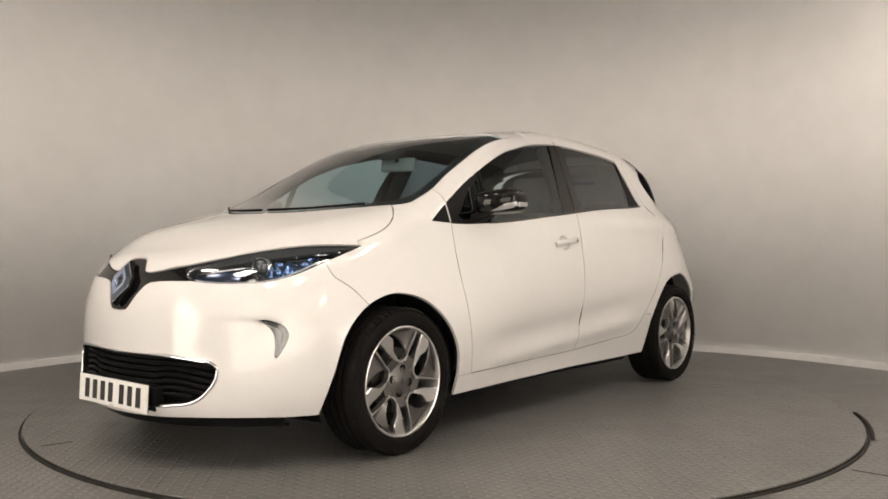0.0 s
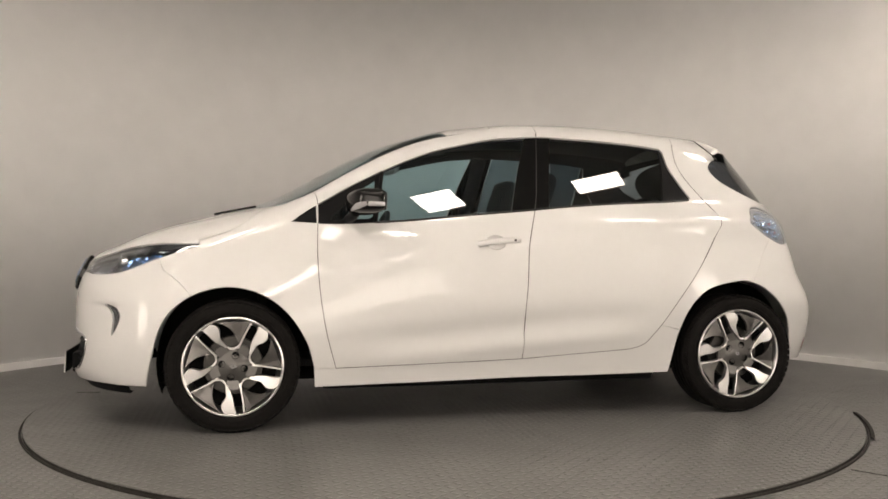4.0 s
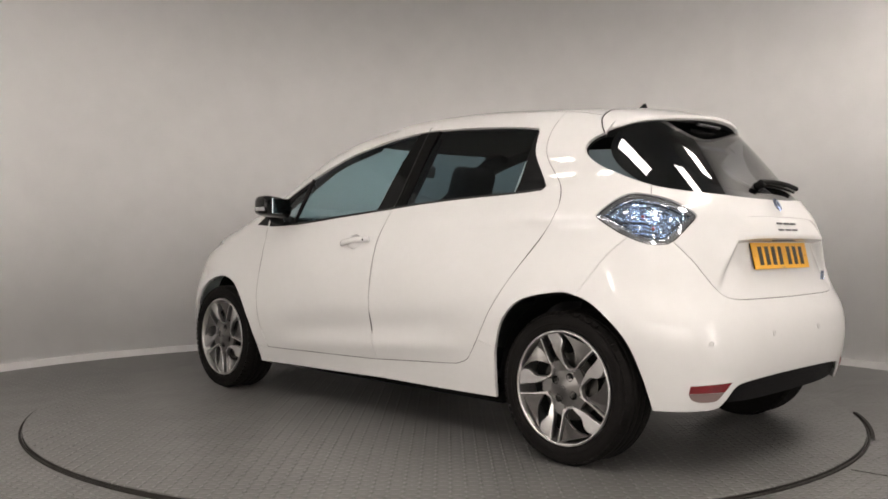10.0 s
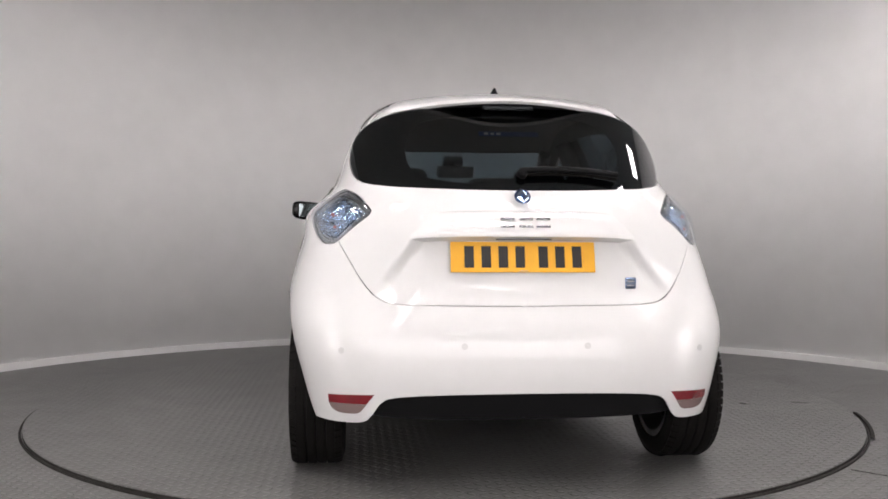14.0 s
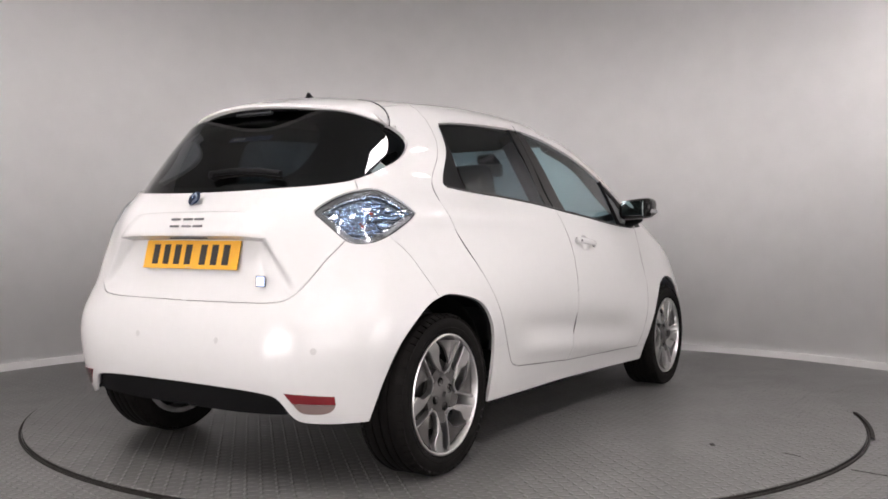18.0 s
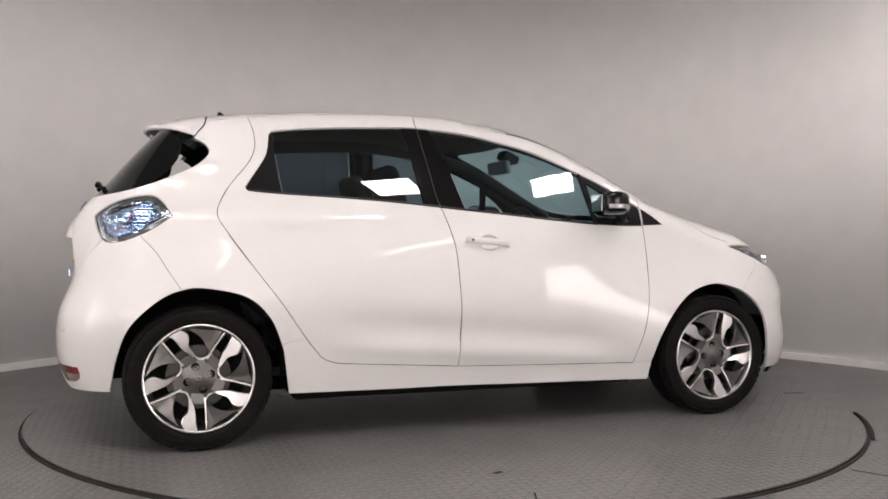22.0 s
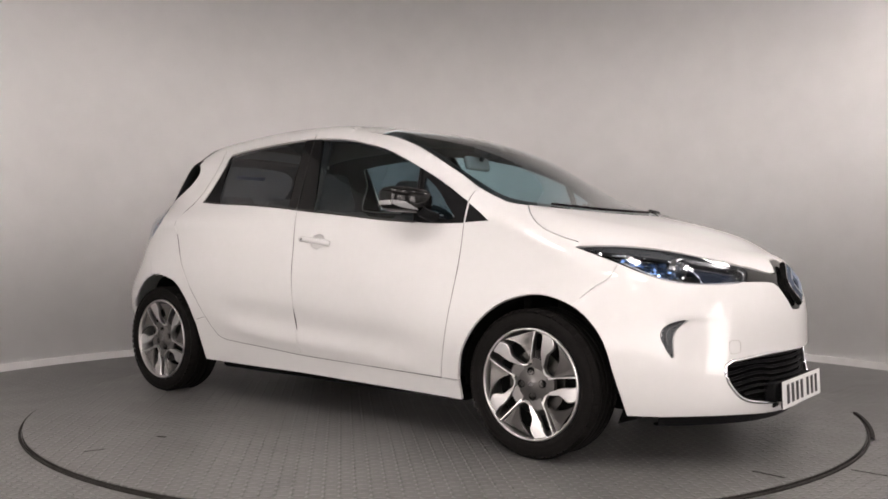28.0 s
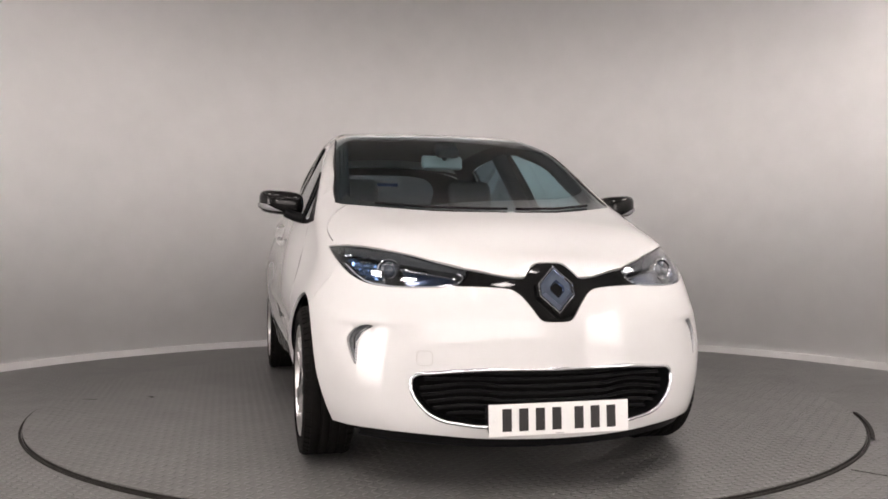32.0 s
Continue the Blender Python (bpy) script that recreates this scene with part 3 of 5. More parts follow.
# feature lines of the left half, in metres from the middle of the wheelbase
DLO_LOW = flank([(1.025, 0.985), (0.86, 0.977), (0.70, 0.980), (0.43, 0.998), (0.16, 1.024), (-0.11, 1.048), (-0.38, 1.074), (-0.66, 1.093), (-0.94, 1.107), (-1.075, 1.118)])
DLO_BACK = flank([(-1.075, 1.118), (-1.087, 1.130), (-1.075, 1.150), (-0.994, 1.275), (-0.975, 1.351), (-0.972, 1.380), (-0.958, 1.399)])
DLO_TOP = flank([(-0.958, 1.399), (-0.83, 1.417), (-0.63, 1.432), (-0.40, 1.443), (-0.23, 1.444), (0.0, 1.423), (0.163, 1.388), (0.303, 1.353), (0.441, 1.301), (0.578, 1.240), (0.713, 1.175), (0.846, 1.100), (0.952, 1.037), (1.025, 0.985)])
GAP_MID = flank([(-0.262, 1.470), (-0.254, 1.431), (-0.222, 1.213), (-0.204, 1.100), (-0.164, 0.963), (-0.140, 0.856), (-0.128, 0.698), (-0.117, 0.538), (-0.116, 0.305)])
GAP_FRONT = flank([(0.905, 1.118), (0.900, 1.078), (0.901, 0.968), (0.904, 0.860), (0.898, 0.701), (0.884, 0.570), (0.859, 0.436), (0.817, 0.286)])
GAP_REAR = flank([(-1.050, 1.430), (-1.040, 1.387), (-1.041, 1.313), (-1.075, 1.240), (-1.155, 1.141), (-1.206, 1.055), (-1.217, 1.000), (-1.178, 0.932), (-1.056, 0.760), (-0.947, 0.615), (-0.859, 0.487), (-0.796, 0.405), (-0.757, 0.367), (-0.692, 0.345)])
SILL_TOP = flank([(-0.692, 0.345), (-0.505, 0.332), (-0.264, 0.316), (-0.116, 0.306), (0.1, 0.299), (0.354, 0.293), (0.817, 0.286)])
ROOF_EDGE = over([(1.06, 0.66), (0.924, 0.652), (0.745, 0.625), (0.511, 0.598), (0.325, 0.572), (0.166, 0.552), (-0.05, 0.523), (-0.27, 0.505), (-0.65, 0.497), (-1.05, 0.490), (-1.235, 0.488)])
WS_BASE = over([(1.06, 0.66), (1.10, 0.645), (1.145, 0.615), (1.275, 0.461), (1.40, 0.28), (1.45, 0.12), (1.46, 0.0)])
WS_TOP = over([(0.225, 0.5595), (0.29, 0.40), (0.335, 0.2), (0.345, 0.0)])
BONNET_GAP = over([(1.145, 0.615), (1.19, 0.672), (1.235, 0.705), (1.30, 0.722), (1.38, 0.722), (1.452, 0.716)])
LIGHT_TOP = ahead([(0.733, 0.873), (0.70, 0.878), (0.64, 0.876), (0.56, 0.863), (0.47, 0.843), (0.41, 0.825), (0.305, 0.796)])
LIGHT_END = ahead([(0.305, 0.796), (0.300, 0.776), (0.325, 0.748), (0.355, 0.736)])
LIGHT_LOW = ahead([(0.355, 0.736), (0.413, 0.730), (0.543, 0.729), (0.630, 0.740), (0.68, 0.768), (0.711, 0.808), (0.733, 0.873)])
BAR_TOP = ahead([(0.305, 0.796), (0.19, 0.772), (0.110, 0.764), (0.088, 0.782), (0.050, 0.816), (0.0, 0.820)])
BAR_LOW = ahead([(0.355, 0.736), (0.20, 0.731), (0.14, 0.717), (0.095, 0.668), (0.060, 0.620), (0.03, 0.612), (0.0, 0.611)])
SEAM_F = flank([(1.610, 0.752), (1.545, 0.705), (1.484, 0.640)])
GRILLE = ahead([(0.0, 0.446), (0.27, 0.445), (0.44, 0.431), (0.475, 0.428), (0.502, 0.408), (0.503, 0.370), (0.487, 0.335), (0.448, 0.291), (0.40, 0.266), (0.33, 0.254), (0.25, 0.247), (0.0, 0.240)])
FOG = ahead([(0.622, 0.589), (0.649, 0.591), (0.684, 0.571), (0.703, 0.542), (0.703, 0.511), (0.690, 0.465), (0.678, 0.446), (0.674, 0.495), (0.667, 0.536), (0.649, 0.566)])
NOSE_LOW = ahead([(0.0, 0.200), (0.25, 0.202), (0.44, 0.212), (0.60, 0.216), (0.68, 0.214)])
ARCH_F = flank([(1.687, 0.214), (1.660, 0.36), (1.612, 0.515), (1.52, 0.615), (1.40, 0.667), (1.28, 0.676), (1.145, 0.634), (1.037, 0.544), (0.960, 0.424), (0.930, 0.328), (0.921, 0.286), (0.916, 0.196)])
SILL_LOW = flank([(0.916, 0.196), (0.356, 0.200), (-0.104, 0.209), (-0.483, 0.211), (-0.910, 0.218)])
ARCH_R = flank([(-0.910, 0.218), (-0.935, 0.38), (-0.949, 0.440), (-1.003, 0.562), (-1.105, 0.654), (-1.277, 0.692), (-1.367, 0.684), (-1.459, 0.642), (-1.575, 0.530), (-1.625, 0.40), (-1.650, 0.254)])
SEAM_R = flank([(-1.367, 0.684), (-1.42, 0.765), (-1.47, 0.845), (-1.535, 0.914)])
SEAM_SILL = flank([(-0.949, 0.440), (-0.90, 0.455), (-0.842, 0.466)])
TAIL_LOW = np.vstack([flank([(-1.650, 0.254)]), ahead([(0.633, 0.256), (0.566, 0.262), (0.535, 0.287), (0.502, 0.335), (0.455, 0.353), (0.314, 0.361), (0.0, 0.364)], -1)])
BOOT_GAP = ahead([(0.650, 0.885), (0.615, 0.824), (0.558, 0.735), (0.504, 0.687), (0.434, 0.673), (0.315, 0.669), (0.0, 0.666)], -1)
LAMP = np.array([(-1.400, 0.759, 0.999), (-1.425, 0.735, 1.034), (-1.455, 0.684, 1.072), (-1.495, 0.645, 1.091), (-1.562, 0.614, 1.083), (-1.639, 0.574, 1.056), (-1.703, 0.535, 1.010),
                 (-1.712, 0.538, 0.990), (-1.706, 0.582, 0.956), (-1.678, 0.650, 0.896), (-1.653, 0.678, 0.884), (-1.602, 0.716, 0.889), (-1.521, 0.748, 0.922), (-1.439, 0.763, 0.970)])
RWIN = np.array([(-1.47, 0.0, 1.440), (-1.462, 0.20, 1.433), (-1.43, 0.40, 1.412), (-1.36, 0.512, 1.382), (-1.267, 0.582, 1.336), (-1.241, 0.611, 1.288), (-1.298, 0.625, 1.229), (-1.403, 0.616, 1.178),
                 (-1.541, 0.581, 1.125), (-1.656, 0.474, 1.098), (-1.712, 0.25, 1.085), (-1.718, 0.0, 1.081)])


def cut(line, a, b):
    """The stretch of a smooth line from the point nearest a to the one nearest b."""
    i = int(np.argmin(np.linalg.norm(line - np.array(a), axis=1)))
    j = int(np.argmin(np.linalg.norm(line - np.array(b), axis=1)))
    return line[i:j + 1] if i <= j else line[j:i + 1][::-1]


S = smooth_line
dlo_low, dlo_back, dlo_top = S(DLO_LOW), S(DLO_BACK), S(DLO_TOP)
gap_mid, gap_front, gap_rear, sill_top = S(GAP_MID), S(GAP_FRONT), S(GAP_REAR), S(SILL_TOP)
roof_edge, arch_f, arch_r, sill_low = S(ROOF_EDGE), S(ARCH_F), S(ARCH_R), S(SILL_LOW)
ws_base, ws_top, bonnet_gap = S(WS_BASE), S(WS_TOP), S(BONNET_GAP)
light_top, light_end, light_low = S(LIGHT_TOP), S(LIGHT_END), S(LIGHT_LOW)
bar_top, bar_low, seam_f, grille_line = S(BAR_TOP), S(BAR_LOW), S(SEAM_F), S(GRILLE)
nose_low, tail_low, boot_gap, seam_r, seam_sill = S(NOSE_LOW), S(TAIL_LOW), S(BOOT_GAP), S(SEAM_R), S(SEAM_SILL)
lamp_line = S(np.vstack([LAMP, LAMP[:1]]))[:-1]
rwin = S(RWIN)
fog_line = S(np.vstack([FOG, FOG[:1]]))[:-1]


def ring_between(loop, a, b, short=True):
    """The stretch of a closed line from nearest a to nearest b, the shorter or the longer way."""
    i = int(np.argmin(np.linalg.norm(loop - np.array(a), axis=1)))
    j = int(np.argmin(np.linalg.norm(loop - np.array(b), axis=1)))
    n = len(loop)
    fwd = [loop[(i + k) % n] for k in range((j - i) % n + 1)]
    bwd = [loop[(i - k) % n] for k in range((i - j) % n + 1)]
    return np.array(fwd if (len(fwd) <= len(bwd)) == short else bwd)


mid_low = gap_mid[np.argmin(np.abs(gap_mid[:, 2] - 1.062))]
mid_up = gap_mid[np.argmin(np.abs(gap_mid[:, 2] - 1.444))]
top_f = gap_front[0]

front_door_line = joined(cut(gap_mid, (-0.116, 0.8, 0.30), mid_low), cut(dlo_low, mid_low, (1.025, 0.757, 0.985)), cut(dlo_top, (1.025, 0.757, 0.985), mid_up),
                         cut(gap_mid, mid_up, gap_mid[0]), cut(roof_edge, gap_mid[0], top_f), gap_front, cut(sill_top, (0.817, 0.81, 0.286), (-0.116, 0.8, 0.306)))
rear_door_line = joined(cut(gap_mid, (-0.116, 0.8, 0.30), mid_low), cut(dlo_low, mid_low, dlo_low[-1]), dlo_back, cut(dlo_top, dlo_top[0], mid_up),
                        cut(gap_mid, mid_up, gap_mid[0]), cut(roof_edge, gap_mid[0], gap_rear[0]), gap_rear, cut(sill_top, sill_top[0], (-0.116, 0.8, 0.306)))
arch_seam_f = seam_f[-1]
wing_line = joined(gap_front, [gap_front[-1], arch_f[np.argmin(np.linalg.norm(arch_f - flank([(0.921, 0.286)])[0], axis=1))]],
                   cut(arch_f, flank([(0.921, 0.286)])[0], arch_seam_f), seam_f[::-1], cut(light_low, seam_f[0], light_low[-1]),
                   bonnet_gap[::-1], cut(ws_base, bonnet_gap[0], ws_base[0]), cut(roof_edge, roof_edge[0], gap_front[0]))
i_q = int(np.argmin(np.linalg.norm(gap_rear - seam_sill[-1], axis=1)))
quarter_line = joined(gap_rear[:i_q + 1], seam_sill[::-1], cut(arch_r, seam_sill[0], seam_r[0]), seam_r,
                      ring_between(lamp_line, seam_r[-1], (-1.562, 0.614, 1.083), True), [(-1.562, 0.614, 1.083), (-1.541, 0.581, 1.125)],
                      cut(rwin, (-1.541, 0.581, 1.125), (-1.305, 0.56, 1.355)), [(-1.305, 0.56, 1.355), (-1.262, 0.53, 1.405), tuple(roof_edge[-1])],
                      cut(roof_edge, roof_edge[-1], gap_rear[0]))
sill_line = joined(sill_top, [sill_top[-1], tuple(flank([(0.921, 0.286)])[0])], cut(arch_f, flank([(0.921, 0.286)])[0], arch_f[-1]), sill_low,
                   cut(arch_r, arch_r[0], seam_sill[0]), seam_sill, gap_rear[i_q:])
fr_bumper_line = joined(bar_low[::-1], cut(light_low, light_low[0], seam_f[0]), seam_f, cut(arch_f, seam_f[-1], arch_f[0]), nose_low[::-1],
                        [nose_low[0], grille_line[-1]], grille_line[::-1], [grille_line[0], bar_low[-1]])
rr_bumper_line = joined(boot_gap, [boot_gap[-1], tail_low[-1]], tail_low[::-1], cut(arch_r, arch_r[-1], seam_r[0]), seam_r, ring_between(lamp_line, seam_r[-1], boot_gap[0]))
boot_line = joined(boot_gap, [boot_gap[-1], rwin[-1]], cut(rwin, rwin[-1], (-1.541, 0.581, 1.125)), [(-1.541, 0.581, 1.125), (-1.562, 0.614, 1.083)], ring_between(lamp_line, (-1.562, 0.614, 1.083), boot_gap[0]))
bonnet_line = joined(cut(ws_base, ws_base[-1], bonnet_gap[0]), bonnet_gap, [bonnet_gap[-1], light_top[0]], light_top, bar_top, [bar_top[-1], ws_base[-1]])
roof_line = joined(cut(roof_edge, ws_top[0], roof_edge[-1]), [roof_edge[-1], tuple(over([(-1.25, 0.0)])[0])], [tuple(over([(-1.25, 0.0)])[0]), ws_top[-1]], ws_top[::-1])
screen_line = joined(cut(roof_edge, roof_edge[0], ws_top[0]), ws_top, [ws_top[-1], ws_base[-1]], ws_base[::-1])

BOTH = (1, -1)


def side_glass(p, n):
    """A side pane is one smooth sheet: y is a quadratic of x and z."""
    x, z = p[:, 0], p[:, 2] - 1.2
    t = np.stack([1 + 0 * x, x, z, x * x, x * z, z * z], 1)
    c = np.linalg.lstsq(t, p[:, 1], rcond=None)[0]
    out = math.copysign(0.15, p[0, 1])
    c[5] -= out
    c[0] += out * np.mean(z * z)
    g = np.stack([-(c[1] + 2 * c[3] * x + c[4] * z), 1 + 0 * x, -(c[2] + c[4] * x + 2 * c[5] * z)], 1)
    g /= np.linalg.norm(g, axis=1)[:, None]
    return np.stack([x, t @ c, p[:, 2]], 1), g * np.sign(p[0, 1])


SHEET = []


def curved_glass(p, n):
    """The rear pane is one smooth sheet: x is a low polynomial of y and z."""
    y, z = p[:, 1], p[:, 2] - 1.25
    w = 1 + 20 * (np.abs(z) / 0.14) ** 4
    t = np.stack([1 + 0 * y, y ** 2, y ** 4, z], 1)
    if not SHEET:
        SHEET.extend(np.linalg.lstsq(t * w[:, None], p[:, 0] * w, rcond=None)[0])
    c = np.array(SHEET)
    bow = 0.25
    x = t @ c + bow * (z * z - 0.0196)
    g = np.stack([-1 + 0 * y, 2 * c[1] * y + 4 * c[2] * y ** 3, c[3] + 2 * bow * z], 1)
    g /= np.linalg.norm(g, axis=1)[:, None]
    return np.stack([x, y, p[:, 2]], 1), g

bonnet = panel("bonnet", bonnet_line, M["paint"], car, "top", sides=BOTH)
roof = panel("roof", roof_line, M["paint"], car, "top", sides=BOTH)
windscreen = panel("windscreen", screen_line, M["glass"], car, "top", sides=BOTH, lift=-0.004, depth=0, gap=0.001)
front_bumper = panel("front_bumper", fr_bumper_line, M["paint"], car, "side", holes=[fog_line], sides=BOTH, step=0.024, gap=0.0012)
rear_bumper = panel("rear_bumper", rr_bumper_line, M["paint"], car, "side", sides=BOTH, gap=0.0008, depth=0.01)


def plate_recess(p, n):
    """The tailgate is drawn in a little below the ledge, between two slanting creases."""
    def sunk(y, z):
        a = np.abs(y)
        ease = lambda v: v * v * (3 - 2 * v)
        side = ease(np.clip((0.40 + 0.75 * np.clip(0.905 - z, 0, 0.2) - a) / 0.05, 0, 1))
        return side * np.clip((0.914 - z) / 0.014, 0, 1) * 0.046 * ease(np.clip((z - 0.67) / 0.24, 0, 1)) ** 0.8
    y, z, e = p[:, 1], p[:, 2], 1e-3
    d = sunk(y, z)
    dy, dz = (sunk(y + e, z) - sunk(y - e, z)) / (2 * e), (sunk(y, z + e) - sunk(y, z - e)) / (2 * e)
    dz = np.where(z > 0.895, 0, dz)
    g = np.stack([0 * y, dy, dz], 1)
    g -= n * np.sum(g * n, 1)[:, None]
    m = n + g
    return p - n * d[:, None], m / np.linalg.norm(m, axis=1)[:, None]


tailgate = panel("tailgate", boot_line, M["paint"], car, "side", sides=BOTH, step=0.016, shape=plate_recess)
rear_window = panel("rear_window", joined(rwin, [rwin[-1], rwin[0]]), M["rearglass"], tailgate, "side", sides=BOTH, lift=-0.005, depth=0, gap=0.001, shape=curved_glass)
clear = S(ahead([(0.0, 1.392), (0.22, 1.385), (0.34, 1.36), (0.40, 1.30), (0.41, 1.23), (0.39, 1.165), (0.34, 1.135), (0.22, 1.115), (0.0, 1.108)], -1))
panel("glass_border", joined(rwin, [rwin[-1], clear[-1]], clear[::-1], [clear[0], rwin[0]]), M["frit"], tailgate, "side", sides=BOTH, lift=-0.010, depth=0, gap=0.0, shape=curved_glass, label="black printed border of the rear window")
seen = S(over([(0.44, 0.0), (0.43, 0.2), (0.39, 0.40), (0.36, 0.510), (0.43, 0.545), (0.55, 0.563), (0.745, 0.588), (0.90, 0.598), (1.00, 0.595), (1.07, 0.565), (1.19, 0.43), (1.32, 0.26), (1.375, 0.12), (1.385, 0.0)]))
panel("glass_border", joined(cut(roof_edge, roof_edge[0], ws_top[0]), ws_top, [ws_top[-1], seen[0]], seen, [seen[-1], ws_base[-1]], ws_base[::-1]), M["frit"], car, "top", sides=BOTH, lift=-0.010, depth=0, gap=0.001, label="black printed border of the windscreen")
nose_bar_line = joined(bar_top, [bar_top[-1], bar_low[-1]], bar_low[::-1], light_end[::-1])
nose_bar = panel("nose_bar", nose_bar_line, M["black"], car, "side", sides=BOTH, lift=-0.002, label="gloss black bar between the headlights")

bp_f = S(flank([(-0.19, 1.436), (-0.12, 1.24), (-0.067, 1.052)]))
bp_r = S(flank([(-0.331, 1.440), (-0.30, 1.25), (-0.271, 1.062)]))
qp = S(flank([(-0.955, 1.395), (-0.945, 1.25), (-0.925, 1.107)]))
sail = S(flank([(0.578, 1.238), (0.60, 1.11), (0.625, 0.985)]))
small_glass = S(flank([(0.617, 1.195), (0.630, 1.10), (0.642, 1.014), (0.72, 1.005), (0.835, 1.000), (0.785, 1.056), (0.705, 1.135), (0.617, 1.195)]))[:-1]
DOORS = {}
handle_hole = flank([(0.030 + 0.0485 * math.cos(a), 0.889 + 0.0355 * math.sin(a)) for a in np.linspace(0, 2 * math.pi, 33)[:-1]])
handle_ring = flank([(0.030 + 0.052 * math.cos(a), 0.889 + 0.039 * math.sin(a)) for a in np.linspace(0, 2 * math.pi, 33)[:-1]])
for sd, nm in ((1, "left"), (-1, "right")):
    k = (sd,)
    panel("front_wing", wing_line, M["paint"], car, sides=k, gap=0.0012)
    fd = DOORS["f", sd] = panel("front_door", front_door_line, M["paint"], car, sides=k, holes=[handle_hole], gap=0.0022)
    rd = DOORS["r", sd] = panel("rear_door", rear_door_line, M["paint"], car, sides=k, gap=0.0022)
    panel("rear_quarter", quarter_line, M["paint"], car, sides=k, gap=0.0010)
    panel("sill", sill_line, M["paint"], car, sides=k, gap=0.001)
    fg = joined(cut(dlo_top, bp_f[0], sail[0]), sail, cut(dlo_low, sail[-1], bp_f[-1]), bp_f[::-1])
    panel("window", fg, M["glass"], fd, sides=k, lift=-0.007, depth=0, gap=0.003, shape=side_glass)
    rg = joined(cut(dlo_top, qp[0], bp_r[0]), bp_r, cut(dlo_low, bp_r[-1], qp[-1]), qp[::-1])
    panel("window", rg, M["privacy"], rd, sides=k, lift=-0.007, depth=0, gap=0.003, shape=side_glass)
    panel("pillar_trim", joined(cut(dlo_top, mid_up, bp_f[0]), bp_f, cut(dlo_low, bp_f[-1], mid_low), cut(gap_mid, mid_low, mid_up)), M["black"], fd, sides=k, lift=-0.004)
    panel("pillar_trim", joined(cut(dlo_top, bp_r[0], mid_up), cut(gap_mid, mid_up, mid_low), cut(dlo_low, mid_low, bp_r[-1]), bp_r[::-1]), M["black"], rd, sides=k, lift=-0.004)
    panel("quarter_trim", joined(qp, cut(dlo_low, qp[-1], dlo_low[-1]), dlo_back, cut(dlo_top, dlo_top[0], qp[0])), M["plastic"], rd, sides=k, lift=-0.005)
    panel("sail_trim", joined(cut(dlo_top, sail[0], dlo_top[-1]), cut(dlo_low, dlo_low[0], sail[-1]), sail[::-1]), M["plastic"], fd, sides=k, lift=-0.005, holes=[small_glass])
    panel("quarter_light", small_glass, M["glass"], fd, sides=k, lift=-0.008, depth=0, gap=-0.002)
    for line in (gap_mid, gap_front, gap_rear, sill_top):
        part("door_seal", tube(bmesh.new(), (line - normal(line) * 0.0022) * np.array([1, sd, 1]), 0.0024, 6), M["seal"], car)
    tip = np.vstack([dlo_top[dlo_top[:, 0] > 0.5], dlo_low[dlo_low[:, 0] > 0.5]])
    order = np.argsort(gap_front[:, 2])
    tip = tip[tip[:, 0] > np.interp(tip[:, 2], gap_front[order, 2], gap_front[order, 0])]
    panel("wing_trim", tip, M["plastic"], car, sides=k, lift=0.0015, depth=0.006, gap=0, label="black corner trim ahead of the door mirror")
    panel("door_card", front_door_line, M["trim"], fd, sides=k, lift=-0.028, depth=0, gap=0.0)
    panel("door_card", rear_door_line, M["trim"], rd, sides=k, lift=-0.028, depth=0, gap=0.0)
    panel("quarter_lining", quarter_line, M["trim"], car, sides=k, lift=-0.028, depth=0, gap=0.0)
    panel("pillar_lining", wing_line, M["trim"], car, sides=k, lift=-0.03, depth=0, gap=0.006)
panel("headliner", roof_line, M["headliner"], car, "top", sides=BOTH, lift=-0.03, depth=0, gap=0.0)
panel("boot_lining", boot_line, M["trim"], tailgate, sides=BOTH, lift=-0.085, depth=0, gap=0.004)


# ---- the turntable ----
turntable = thing("turntable", "round dark grey steel turntable with raised tread pattern, turning", "turntable")
bm = bmesh.new()
lathe(bm, [(PLATE_R - 0.012, -0.0175), (PLATE_R, -0.016), (PLATE_R, -0.002), (PLATE_R - 0.003, 0.0), (1.5, 0), (0.8, 0), (0.2, 0.0)], n=192)
bm.faces.new([v for v in bm.verts if abs(v.co.xy.length - 0.2) < 1e-4])
part("plate", bm, M["plate"], turntable)
bm = bmesh.new()
lathe(bm, [(PLATE_R - 0.03, -0.0165), (PLATE_R + 0.002, -0.0165), (PLATE_R + 0.002, -0.0045), (PLATE_R - 0.03, -0.0045)], n=192, closed=True)
part("edge_band", bm, M["rim"], turntable, "dark worn steel band round the plate")

for p0, p1, w in (((-0.33, -1.92), (-0.36, -2.0), 0.008), ((1.95, -0.52), (2.08, -0.54), 0.012), ((-0.33, -1.62), (-0.37, -1.64), 0.02)):
    d = Vector(p1) - Vector(p0)
    part("scuff", box(bmesh.new(), (d.length, w, 0.0012), pose((p0[0] + p1[0]) / 2, (p0[1] + p1[1]) / 2, 0.0004, 0, 0, math.degrees(math.atan2(d.y, d.x)))), M["rim"], turntable)
joint = part("trim_floor_joint", box(bmesh.new(), (2.4, 0.006, 0.002), pose(1.64 + 1.2 * 0.724, -1.515 - 1.2 * 0.69, FLOOR + 0.0006, 0, 0, -43.6)), M["rim"])
tagged(joint, "thin dark joint between the floor plates", "trim", kind="structure")

